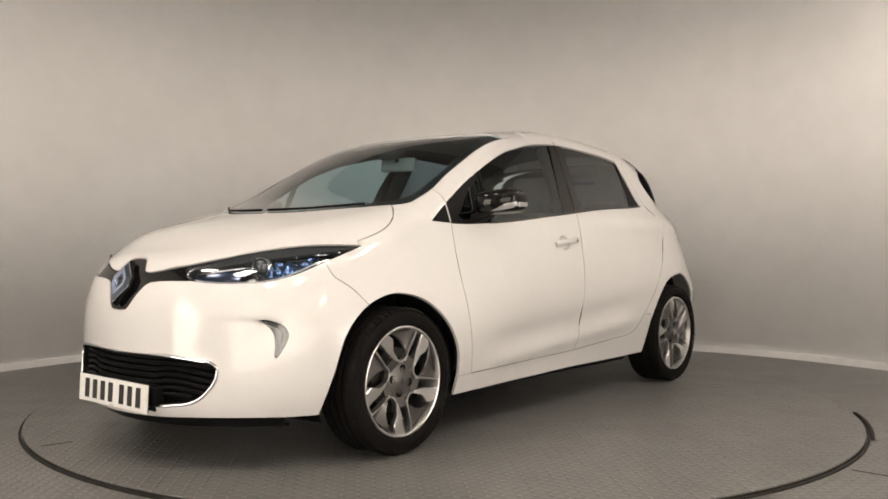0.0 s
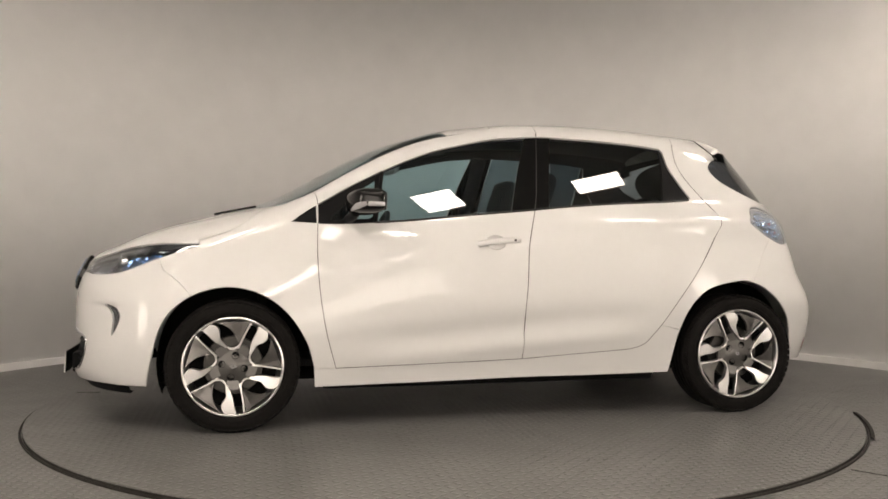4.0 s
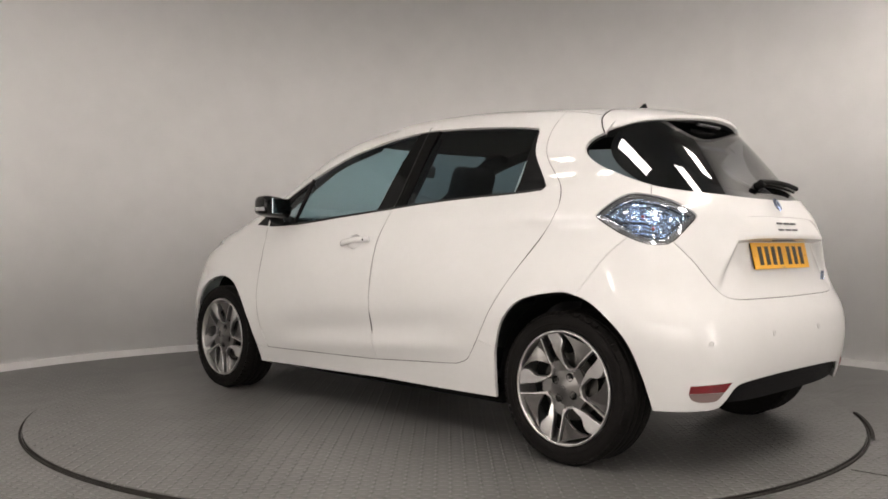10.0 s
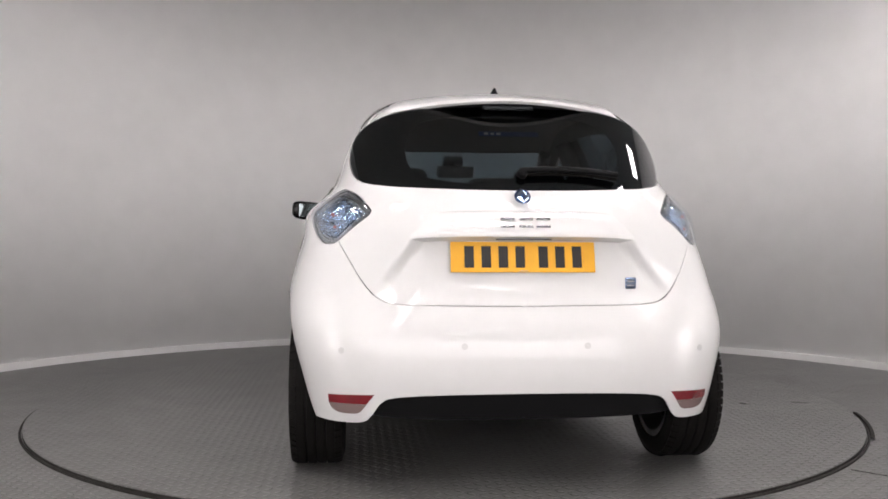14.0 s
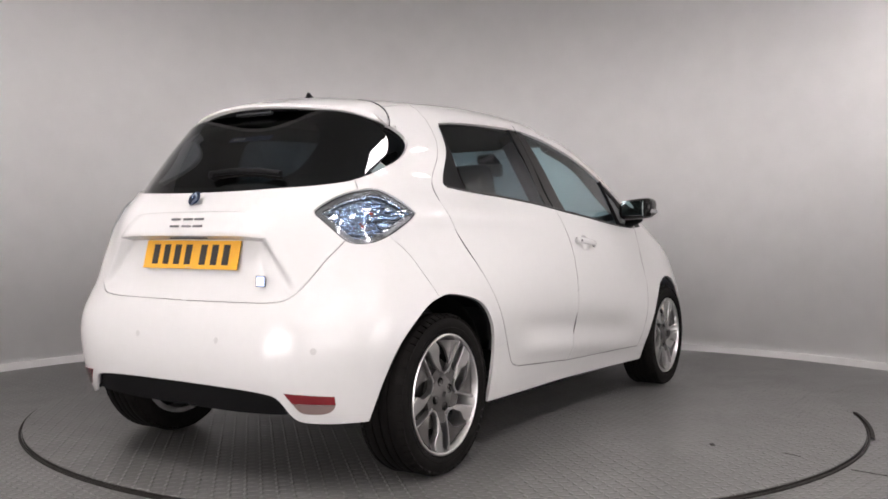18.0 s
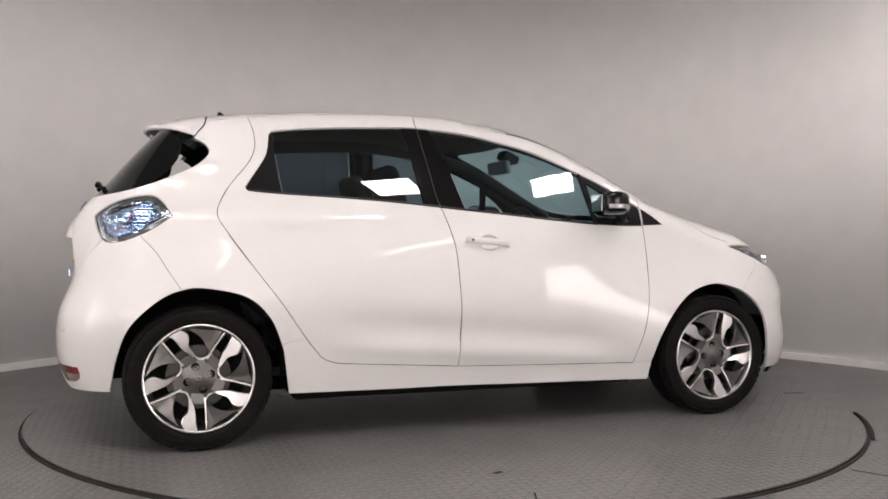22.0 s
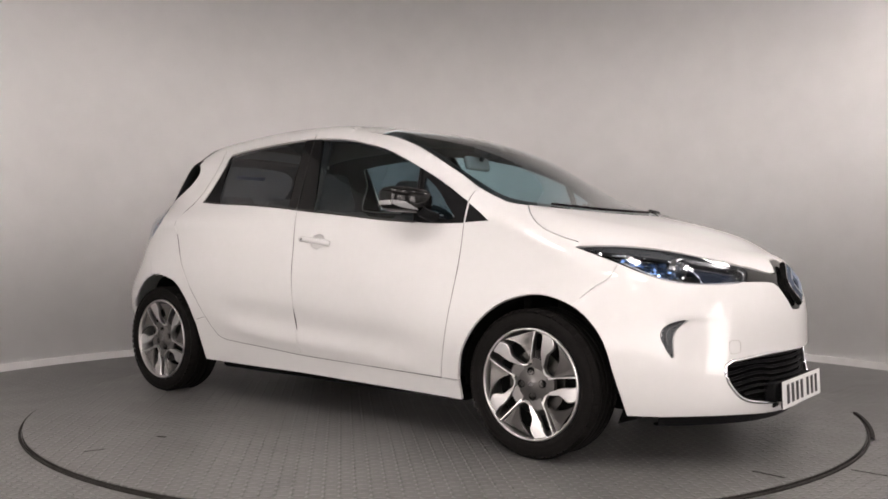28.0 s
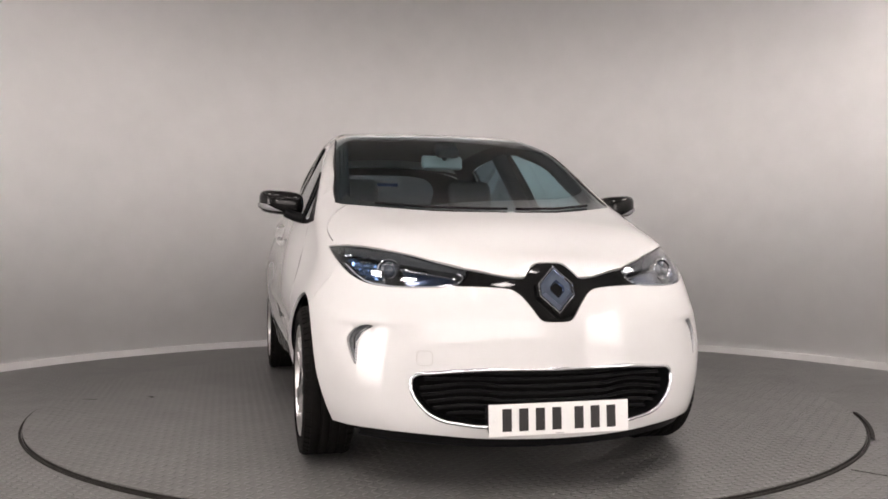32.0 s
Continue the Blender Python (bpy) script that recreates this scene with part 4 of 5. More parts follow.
kerb = thing("floor_ring", "dark steel ring fixed to the floor round the turntable", "ring")
bm = bmesh.new()
lathe(bm, [(PLATE_R + 0.006, FLOOR), (PLATE_R + 0.006, -0.012), (PLATE_R + 0.011, -0.010), (PLATE_R + 0.016, -0.012), (PLATE_R + 0.017, FLOOR)], n=192)
part("ring", bm, M["rim"], kerb)
# a raised cover stands on the ring at one place
bm = bmesh.new()
for i in range(13):
    a = radians(-27 + 17 * i / 12)
    for j, (r, z) in enumerate(((PLATE_R + 0.018, FLOOR), (PLATE_R + 0.018, -0.002), (PLATE_R + 0.034, -0.004), (PLATE_R + 0.036, FLOOR))):
        bm.verts.new((r * math.cos(a), r * math.sin(a), z))
bm.verts.ensure_lookup_table()
for i in range(12):
    for j in range(3):
        bm.faces.new([bm.verts[k] for k in (i * 4 + j, i * 4 + j + 1, i * 4 + j + 5, i * 4 + j + 4)])
part("cover", bm, M["rim"], kerb)


# ---- wheels ----
def strip(bm, pts_lo, pts_hi, z_top, thick, crown=0.0):
    """A blade between two edges, given in polar (radius, clockwise degrees), with thickness."""
    rows = []
    for (r0, a0), (r1, a1) in zip(pts_lo, pts_hi):
        p = [Vector((r * math.sin(radians(a)), r * math.cos(radians(a)), 0)) for r, a in ((r0, a0), (r1, a1))]
        m = (p[0] + p[1]) / 2
        zt = z_top(m.length)
        rows.append([bm.verts.new(v) for v in (p[0] + Vector((0, 0, zt - 0.003)), p[0] * 0.88 + m * 0.12 + Vector((0, 0, zt)), p[1] * 0.88 + m * 0.12 + Vector((0, 0, zt + crown)),
                                               p[1] + Vector((0, 0, zt + crown - 0.003)), p[1] + Vector((0, 0, zt - thick)), p[0] + Vector((0, 0, zt - thick)))])
    for a, b in zip(rows, rows[1:]):
        for j in range(6):
            bm.faces.new((a[j], a[(j + 1) % 6], b[(j + 1) % 6], b[j]))
    bm.faces.new(rows[0][::-1])
    bm.faces.new(rows[-1])
    return bm


def polar_line(knots, n=14):
    r = np.linspace(knots[0][0], knots[-1][0], n)
    a = spline([k[0] for k in knots], [k[1] for k in knots])
    return [(float(x), float(a(x))) for x in r]


def dish(r):
    """Height of the wheel's face at a radius."""
    return -0.006 - 0.020 * max(0.0, 1 - (r / 0.2)) ** 1.3


def make_wheel():
    w = new("wheel")
    bm = bmesh.new()
    prof = [(0.226, -0.185), (0.230, -0.197), (0.262, -0.204), (0.292, -0.194), (0.303, -0.178)]
    for g in (-0.165, -0.128, -0.091, -0.054):
        prof += [(0.3075, g), (0.3085, g + 0.002), (0.3085, g + 0.027), (0.3075, g + 0.029), (0.301, g + 0.030), (0.301, g + 0.036)]
    prof = prof[:-2]
    prof += [(0.303, -0.014), (0.296, -0.004), (0.284, 0.003), (0.262, 0.007), (0.259, 0.0055), (0.256, 0.0075), (0.244, 0.005), (0.236, 0.000), (0.231, -0.012)]
    lathe(bm, prof, n=96)
    part("tyre", bm, M["rubber"], w, smooth=40)
    bm = bmesh.new()
    for i in range(60):
        for r, z, wide, tilt in ((0.2995, -0.012, 0.026, 24), (0.3015, -0.178, 0.026, -20)):
            box(bm, (0.025, 0.012, wide), pose(0, 0, 0, 0, 0, 6 * i + (3 if z < -0.1 else 0)) @ pose(0, r, z, tilt, 0, 0))
    tagged(part("tread_shoulder", bm, M["rubber"], w), "shoulder blocks of the tyre tread", kind="stuff")
    bm = bmesh.new()
    lathe(bm, [(0.203, -0.19), (0.229, -0.19), (0.231, -0.02), (0.2325, -0.004), (0.2315, 0.001), (0.227, 0.003), (0.2225, 0.001), (0.220, -0.006), (0.216, -0.03), (0.205, -0.06), (0.199, -0.16), (0.203, -0.19)], n=96)
    part("rim", bm, M["alloy"], w, "bright machined rim lip", smooth=40)
    hub = bmesh.new()
    lathe(hub, [(0.084, -0.055), (0.084, -0.036), (0.080, -0.027), (0.068, -0.0215), (0.034, -0.018), (0.030, -0.0155), (0.001, -0.0145)], n=48)
    part("hub", hub, M["grey"], w, smooth=35)
    bm = bmesh.new()
    lathe(bm, [(0.206, -0.12), (0.203, -0.085), (0.14, -0.088), (0.06, -0.085)], n=48)
    part("backing", bm, M["dark"], w)
    bm = bmesh.new()
    lathe(bm, [(0.06, -0.062), (0.135, -0.062), (0.137, -0.066), (0.137, -0.08), (0.06, -0.08)], n=48)
    part("brake_disc", bm, M["steel"], w)
    R = 0.232
    for i in range(5):
        turn = 72 * i

        def edge(*knots, n=16):
            return [(R * r, a + turn) for r, a in polar_line(knots, n)]
        part("spoke", strip(bmesh.new(), edge((0.40, 27), (0.46, 22), (0.52, 17.5), (0.60, 14), (0.70, 12), (0.82, 11), (0.955, 8.5)), edge((0.40, 35), (0.46, 31.5), (0.52, 29), (0.61, 26), (0.72, 28.5), (0.84, 29), (0.955, 23)), dish, 0.022, 0.002), M["alloy"], w, "wide flame-shaped machined spoke", smooth=30)
        part("rib", strip(bmesh.new(), edge((0.37, -11), (0.45, -8.3), (0.6, -5.2), (0.8, -2.8), (0.955, -1.4)), edge((0.37, -4), (0.45, -3.6), (0.6, -2.4), (0.8, -0.6), (0.955, 0.7)), dish, 0.024), M["alloy"], w, "thin machined rib", smooth=30)
        ang = np.linspace(31, 69, 18)
        rad = spline((31, 36, 42, 50, 56, 61.5, 66, 69), (0.43, 0.388, 0.365, 0.360, 0.375, 0.410, 0.455, 0.50))(ang) * R
        part("web", strip(bmesh.new(), [(float(r) - 0.006, float(a) + turn) for r, a in zip(rad, ang)], [(float(r) + 0.0025, float(a) + turn) for r, a in zip(rad, ang)], dish, 0.022), M["alloy"], w, smooth=30)
        part("vane", strip(bmesh.new(), edge((0.50, 60), (0.58, 55), (0.66, 50), (0.75, 44), (0.85, 36), (0.955, 27)), edge((0.50, 65), (0.58, 66), (0.66, 66.6), (0.75, 67.4), (0.85, 68.4), (0.955, 69.3)), lambda r: -0.012 - 0.008 * max(0, 1 - r / 0.2), 0.008, -0.010), M["vane"], w, "dark grey painted vane", smooth=30)
        part("hub_arm", strip(bmesh.new(), edge((0.30, -10), (0.36, -8), (0.42, -6), (0.48, -1), n=8), edge((0.30, 36), (0.36, 35), (0.42, 29), (0.48, 20), n=8), lambda r: dish(r) - 0.004, 0.018), M["grey"], w, smooth=30)
    for i in range(4):
        a = radians(90 * i + 7)
        m = pose(0.052 * math.sin(a), 0.052 * math.cos(a), 0)
        bm = bmesh.new()
        lathe(bm, [(0.0170, -0.0212), (0.0170, -0.0185), (0.0158, -0.0178), (0.0148, -0.0185), (0.0140, -0.0200), (0.001, -0.0200)], m, 20)
        part("bolt_hole", bm, M["dark"], w)
        part("bolt", lathe(bmesh.new(), [(0.0065, -0.0195), (0.0065, -0.0165), (0.004, -0.0155), (0.001, -0.0155)], m, 6), M["steel"], w)
    bm = bmesh.new()
    for s in (1, 0.55):
        q = [bm.verts.new((x * s, y * s, z)) for x, y, z in ((0, 0.016, -0.012), (0.010, 0, -0.012), (0, -0.016, -0.012), (-0.010, 0, -0.012))]
        if s == 1:
            outer = q
    for i in range(4):
        bm.faces.new((outer[i], outer[(i + 1) % 4], q[(i + 1) % 4], q[i]))
    part("emblem", bm, M["badge"], w)
    return w


wheel = make_wheel()
wheel.parent = car
first = True
for wx, wz, rolls in ((1.294, 0.3085, {1: 85, -1: -78}), (-1.294, 0.3085, {1: 66, -1: 115})):
    for sd in BOTH:
        m = pose(wx, sd * 0.836, wz, -90 * sd, 0, 0) @ pose(0, 0, 0, 0, 0, rolls[sd])
        if first:
            wheel.matrix_basis, first = m, False
        else:
            copy_thing(wheel, m)
        # dark liner round the wheel
        bm = bmesh.new()
        n, rows = 28, []
        for y in (0.42, 0.60, 0.80):
            rows.append([bm.verts.new((wx + (0.37 if y < 0.7 else 0.355) * math.cos(a), sd * (y - (0.12 if y > 0.5 else 0) * max(0, math.cos(a) * (1 if wx > 0 else -1))), 0.31 + 0.385 * math.sin(a) * (1 if y < 0.7 else 0.96))) for a in np.linspace(-0.40 if wx > 0 else -0.12, math.pi + 0.12, n)])
        for a, b in zip(rows, rows[1:]):
            for i in range(n - 1):
                bm.faces.new((a[i], a[i + 1], b[i + 1], b[i]))
        bm.faces.new(rows[0])
        part("arch_liner", bm, M["dark"], car)

# ---- below the body ----
bm = bmesh.new()
box(bm, (2.9, 1.16, 0.05), pose(0.2, 0, 0.225), 0.02)
box(bm, (1.75, 1.42, 0.06), pose(0.0, 0, 0.20), 0.02)
part("underbody", bm, M["dark"], car)
part("rear_axle", tube(bmesh.new(), [(-1.294, -0.66, 0.27), (-1.25, -0.4, 0.24), (-1.25, 0.4, 0.24), (-1.294, 0.66, 0.27)], 0.035, 10), M["dark"], car)
lip = joined(nose_low, [nose_low[-1], nose_low[-1] - (0, 0, 0.05)], S(ahead([(0.67, 0.165), (0.44, 0.160), (0.25, 0.152), (0.0, 0.150)])), [ahead([(0.0, 0.150)])[0], nose_low[0]])
panel("front_lip", lip, M["plastic"], car, sides=BOTH, lift=-0.018, gap=-0.004)
dif = joined(tail_low[6:], [tail_low[-1], ahead([(0.0, 0.205)], -1)[0]], S(ahead([(0.0, 0.262), (0.3, 0.266), (0.52, 0.280), (0.56, 0.292)], -1)))
panel("rear_diffuser", dif, M["plastic"], car, sides=BOTH, lift=-0.022, gap=-0.006, label="matt black lower valance")

# ---- lamps ----
def shrink(line, d):
    """The outline drawn in by d on the flank."""
    return cast(*ray_side(inset(to_side(line), d)))


def bounded(line, test):
    return np.array([p for p in line if test(p)])


def facets(name, line, material, parent, sd, lift, cell, high, label=""):
    """A reflector of many small pyramids on the flank's chart."""
    loop = inset(to_side(line), 0.001)
    lo, hi = loop.min(0), loop.max(0)
    rng = random.Random(5)
    verts, faces = [], []
    for i in range(int((hi[0] - lo[0]) / cell) + 1):
        for j in range(int((hi[1] - lo[1]) / cell) + 1):
            c = lo + (np.array([i, j]) + 0.5) * cell
            if not within(loop, c[None])[0] or from_edge(loop, c[None])[0] < cell * 0.3:
                continue
            q = c + np.array([(-1, -1), (1, -1), (1, 1), (-1, 1), (rng.uniform(-0.6, 0.6), rng.uniform(-0.6, 0.6))]) * cell / 2
            p = cast(*ray_side(q, sd))
            p = p - normal(p) * np.array([lift, lift, lift, lift, lift - high])[:, None]
            b = len(verts)
            verts += p.tolist()
            faces += [(b, b + 1, b + 4), (b + 1, b + 2, b + 4), (b + 2, b + 3, b + 4), (b + 3, b, b + 4)]
    return link_mesh(name, verts, faces, material, parent, label)


head_line = joined(light_top, light_end, light_low)
for sd in BOTH:
    k = (sd,)
    mir = Matrix.Diagonal((1, sd, 1, 1))
    hl = new("headlight")
    hl.parent = car
    tagged(hl, "long swept headlight with dark housing and blue-tinted projector")
    panel("lens_cover", head_line, M["lens"], hl, sides=k, lift=-0.001, depth=0, gap=0.003)
    panel("housing", head_line, M["black"], hl, sides=k, lift=-0.060, depth=0, gap=0.0)
    # side wall between cover and housing
    p = cast(*ray_side(inset(to_side(head_line), 0.002), sd))
    nn = normal(p)
    bm = bmesh.new()
    va = [bm.verts.new(q) for q in p - nn * 0.003]
    vb = [bm.verts.new(q) for q in p - nn * 0.060]
    for a in range(len(va)):
        b = (a + 1) % len(va)
        bm.faces.new((va[a], va[b], vb[b], vb[a]))
    part("side_wall", bm, M["smoke"], hl, smooth=60)
    brow = joined(light_top, [light_top[-1], light_top[-1] - (0, 0, 0.006)], S(ahead([(0.305, 0.780), (0.41, 0.796), (0.47, 0.808), (0.56, 0.826), (0.64, 0.842), (0.70, 0.858), (0.733, 0.870)])))
    panel("brow", brow, M["smoke"], hl, sides=k, lift=-0.012, gap=0.001, label="dark grey upper brow")
    outer_box = joined(S(ahead([(0.700, 0.846), (0.64, 0.838), (0.585, 0.826)])), S(ahead([(0.585, 0.826), (0.583, 0.78), (0.585, 0.746)])), S(ahead([(0.585, 0.746), (0.635, 0.756), (0.675, 0.785), (0.700, 0.846)])))
    panel("outer_back", outer_box, M["smoke"], hl, sides=k, lift=-0.030, depth=0.02)
    facets("outer_reflector", outer_box, M["bluefacet"], hl, sd, 0.026, 0.016, 0.007, "blue faceted outer reflector")
    facets("tip_reflector", joined(S(ahead([(0.735, 0.868), (0.66, 0.850), (0.60, 0.838)])), [ahead([(0.60, 0.838)])[0], ahead([(0.60, 0.828)])[0]], S(ahead([(0.60, 0.828), (0.66, 0.842), (0.705, 0.846), (0.735, 0.868)]))), M["facet"], hl, sd, 0.016, 0.008, 0.002, "silver strip running to the tip")
    inner_box = joined(S(ahead([(0.52, 0.806), (0.44, 0.792), (0.345, 0.772)])), S(ahead([(0.345, 0.772), (0.350, 0.755), (0.37, 0.746)])), S(ahead([(0.37, 0.746), (0.44, 0.742), (0.52, 0.742)])), S(ahead([(0.52, 0.742), (0.515, 0.775), (0.52, 0.806)])))
    panel("inner_reflector", inner_box, M["navy"], hl, sides=k, lift=-0.030, depth=0.02, label="blue chromed inner reflector")
    q = cast(*ray_side(to_side(inner_box), sd))
    part("inner_outline", tube(bmesh.new(), q - normal(q) * 0.026, 0.0018, 5, closed=True), M["chrome"], hl, smooth=60)
    c = ahead([(0.553, 0.786)])[0] * np.array([1, sd, 1])
    m = Matrix.Translation(c + np.array([-0.030, 0, 0])) @ pose(0, 0, 0, 0, 90, 0) @ pose(0, 0, 0, sd * -14, 0, 0)
    part("projector_ring", lathe(bmesh.new(), [(0.037, -0.02), (0.038, 0.004), (0.040, 0.006), (0.042, 0.004), (0.042, -0.02)], m, 40), M["chrome"], hl, smooth=40)
    part("projector_lens", lathe(bmesh.new(), [(0.035, -0.004), (0.031, 0.006), (0.022, 0.013), (0.010, 0.017), (0.001, 0.0175)], m, 40), M["darklens"], hl, smooth=60)
    strip_line = S(ahead([(0.365, 0.741), (0.43, 0.736), (0.54, 0.735), (0.62, 0.745), (0.665, 0.770), (0.700, 0.815)]))
    q = (strip_line - normal(strip_line) * 0.012) * np.array([1, sd, 1])
    part("light_strip", tube(bmesh.new(), q, 0.003, 6), M["silver"], hl, smooth=60)
    q = S(ahead([(0.335, 0.785), (0.318, 0.772), (0.330, 0.752), (0.350, 0.745)]))
    part("end_strip", tube(bmesh.new(), (q - normal(q) * 0.01) * np.array([1, sd, 1]), 0.004, 6), M["chrome"], hl, smooth=60)

    tl = new("tail_lamp")
    tl.parent = car
    tagged(tl, "diamond-shaped clear tail lamp with blue-tinted inner lens")
    panel("lens_cover", lamp_line, M["lens"], tl, sides=k, lift=0.006, depth=0.016, gap=0.006)
    panel("gasket", lamp_line, M["seal"], tl, sides=k, lift=-0.006, depth=0.01, gap=0.0005, holes=[shrink(lamp_line, 0.004)])
    panel("bezel", shrink(lamp_line, 0.003), M["bezel"], tl, sides=k, lift=-0.008, depth=0.02, gap=0, holes=[shrink(lamp_line, 0.018)], label="satin silver inner bezel")
    core = shrink(lamp_line, 0.018)
    panel("back_plate", core, M["silver"], tl, sides=k, lift=-0.034, depth=0, gap=-0.002)
    facets("reflector", core, M["facet"], tl, sd, 0.030, 0.014, 0.007, "silver faceted reflector")
    for d, r, mt in ((0.022, 0.0022, "chrome"), (0.030, 0.0022, "smoke"), (0.050, 0.0026, "chrome")):
        q = cast(*ray_side(inset(to_side(lamp_line), d), sd))
        part("inner_line", tube(bmesh.new(), q - normal(q) * 0.014, r, 6, closed=True), M[mt], tl, smooth=60)
    q = cast(*ray_side(np.stack([np.linspace(-1.62, -1.40, 12), np.linspace(0.962, 0.985, 12)], 1), sd))
    part("cross_fin", tube(bmesh.new(), q - normal(q) * 0.016, 0.006, 6, flat=0.5), M["smoke"], tl)
    panel("blue_lens", shrink(lamp_line, 0.026), M["bluelens"], tl, sides=k, lift=-0.010, depth=0.004, gap=0)
    for (x, y, z), r, mt in (((-1.555, 0.66, 1.005), 0.008, "orange"), ((-1.60, 0.66, 0.950), 0.006, "orange"), ((-1.50, 0.70, 1.02), 0.016, "chrome")):
        s3 = to_side(np.array([(x, y, z)]))
        pc = cast(*ray_side(s3, sd))
        pc = (pc - normal(pc) * 0.022)[0]
        bm = bmesh.new()
        bmesh.ops.create_uvsphere(bm, u_segments=16, v_segments=10, radius=r, matrix=Matrix.Translation(pc))
        part("bulb", bm, M[mt], tl, smooth=60)
    for dz in np.linspace(0.93, 1.055, 9):
        half = 0.05 * (1 - abs(dz - 0.99) / 0.11)
        s3 = np.array([(-1.50 - 0.30 * (1.0 - dz) + d, dz) for d in np.linspace(-half - 0.06, half - 0.03, 8)])
        pc = cast(*ray_side(s3, sd))
        part("fin", tube(bmesh.new(), pc - normal(pc) * 0.013, 0.0018, 5), M["bluechrome"], tl)

    fl = new("fog_lamp")
    fl.parent = car
    tagged(fl, "small hooked daytime lamp set in the front bumper")
    panel("back_plate", fog_line, M["smoke"], fl, sides=k, lift=-0.012, depth=0, gap=0.0)
    panel("lamp_cover", fog_line, M["lens"], fl, sides=k, lift=-0.002, depth=0, gap=0.002)
    q = (S(ahead([(0.635, 0.582), (0.668, 0.568), (0.688, 0.540), (0.688, 0.50)])))
    part("light_strip", tube(bmesh.new(), (q - normal(q) * 0.008) * np.array([1, sd, 1]), 0.005, 6), M["fogglass"], fl, smooth=60)

    rf = new("rear_reflector")
    rf.parent = car
    tagged(rf, "red reflector above a clear lamp in the rear bumper")
    red = joined(ahead([(0.686, 0.357), (0.60, 0.362), (0.527, 0.364)], -1), ahead([(0.527, 0.364), (0.553, 0.330)], -1), ahead([(0.553, 0.330), (0.62, 0.329), (0.684, 0.328)], -1), ahead([(0.684, 0.328), (0.686, 0.357)], -1))
    panel("red_lens", red, M["red"], rf, sides=k, lift=0.003, depth=0.010, gap=0)
    clr = joined(ahead([(0.684, 0.326), (0.62, 0.327), (0.554, 0.328)], -1), S(ahead([(0.554, 0.328), (0.575, 0.300), (0.60, 0.293), (0.648, 0.294), (0.672, 0.306), (0.684, 0.326)], -1)))
    panel("clear_lens", clr, M["clearred"], rf, sides=k, lift=0.002, depth=0.010, gap=0)

# ---- nose: grille, emblem, number plate ----
def ring_line(half):
    """A half line and its mirror image as one closed line."""
    return np.vstack([half, (half * np.array([1, -1, 1]))[::-1][1:-1]])


grille = new("grille")
grille.parent = car
tagged(grille, "black lower grille with a chrome surround")
gl = joined(grille_line, [grille_line[-1], grille_line[0]])
panel("back_panel", gl, M["dark"], grille, sides=BOTH, lift=-0.07, depth=0, gap=-0.01)
full = ring_line(grille_line)
fn = normal(full)
part("surround", tube(bmesh.new(), full - fn * 0.002, 0.0075, 8, closed=True), M["chrome"], grille, "polished chrome surround", smooth=60)
bm = bmesh.new()
va, vb = [bm.verts.new(q) for q in full], [bm.verts.new(q) for q in full - fn * 0.075]
for a in range(len(va)):
    b = (a + 1) % len(va)
    bm.faces.new((va[a], va[b], vb[b], vb[a]))
part("frame_wall", bm, M["plastic"], grille, smooth=60)
for i, z in enumerate((0.283, 0.308, 0.333, 0.358, 0.383, 0.408, 0.430)):
    lim = 0.49 - 2.6 * abs(z - 0.375) ** 1.5 if z > 0.3 else 0.40
    ys = np.linspace(-lim + 0.02, lim - 0.02, 40)
    wav = z + 0.010 * np.sin((np.abs(ys) - 0.2) * 16) * (np.abs(ys) > 0.2) * (1 if z < 0.39 else 0.3)
    q = ahead(np.stack([np.abs(ys), wav], 1)) * np.stack([1 + 0 * ys, np.sign(ys) + (ys == 0), 1 + 0 * ys], 1)
    part("bar", tube(bmesh.new(), q - np.array([0.035, 0, 0]), 0.0065, 6), M["plastic"], grille, smooth=60)


def plate(name, x, z, tilt, face, sign, parent, label):
    """A number plate whose lettering is shown as plain bars."""
    t = new(name)
    t.parent = parent
    tagged(t, label)
    t.matrix_basis = pose(x, 0, z, 0, 0, 90 * sign) @ pose(0, 0, 0, 90 + tilt, 0, 0)
    part("sheet", box(bmesh.new(), (0.520, 0.111, 0.004), pose(0, 0, 0.002), 0.0015), face, t)
    part("backing", box(bmesh.new(), (0.510, 0.105, 0.007), pose(0, 0, -0.0036), 0.002), M["plastic"], t)
    xs = [-0.194 + i * 0.061 for i in range(4)] + [-0.194 + 4 * 0.061 + 0.022 + i * 0.061 for i in range(3)]
    for i, cx in enumerate(xs):
        part("mark", box(bmesh.new(), (0.034, 0.078, 0.001), pose(cx, 0, 0.0045)), M["ink"], t)
    part("maker_line", box(bmesh.new(), (0.030, 0.0025, 0.001), pose(0.0, -0.0505, 0.0045)), M["silver"], t)
    for q in (-1, 1):
        part("screw_cap", lathe(bmesh.new(), [(0.005, 0.004), (0.005, 0.0055), (0.001, 0.0062)], pose(q * 0.238, 0.0, 0), 14), face, t)
    return t


plate("front_plate", 2.130, 0.2765, -3, M["white"], 1, car, "white number plate with black marks")
plate("rear_plate", -1.812, 0.839, -13, M["yellow"], -1, tailgate, "yellow number plate with black marks")
part("plate_holder", box(bmesh.new(), (0.05, 0.50, 0.10), pose(2.075, 0, 0.272), 0.01), M["plastic"], car)

badge = new("front_emblem")
badge.parent = car
tagged(badge, "dark blue chromed lozenge on a black shield")


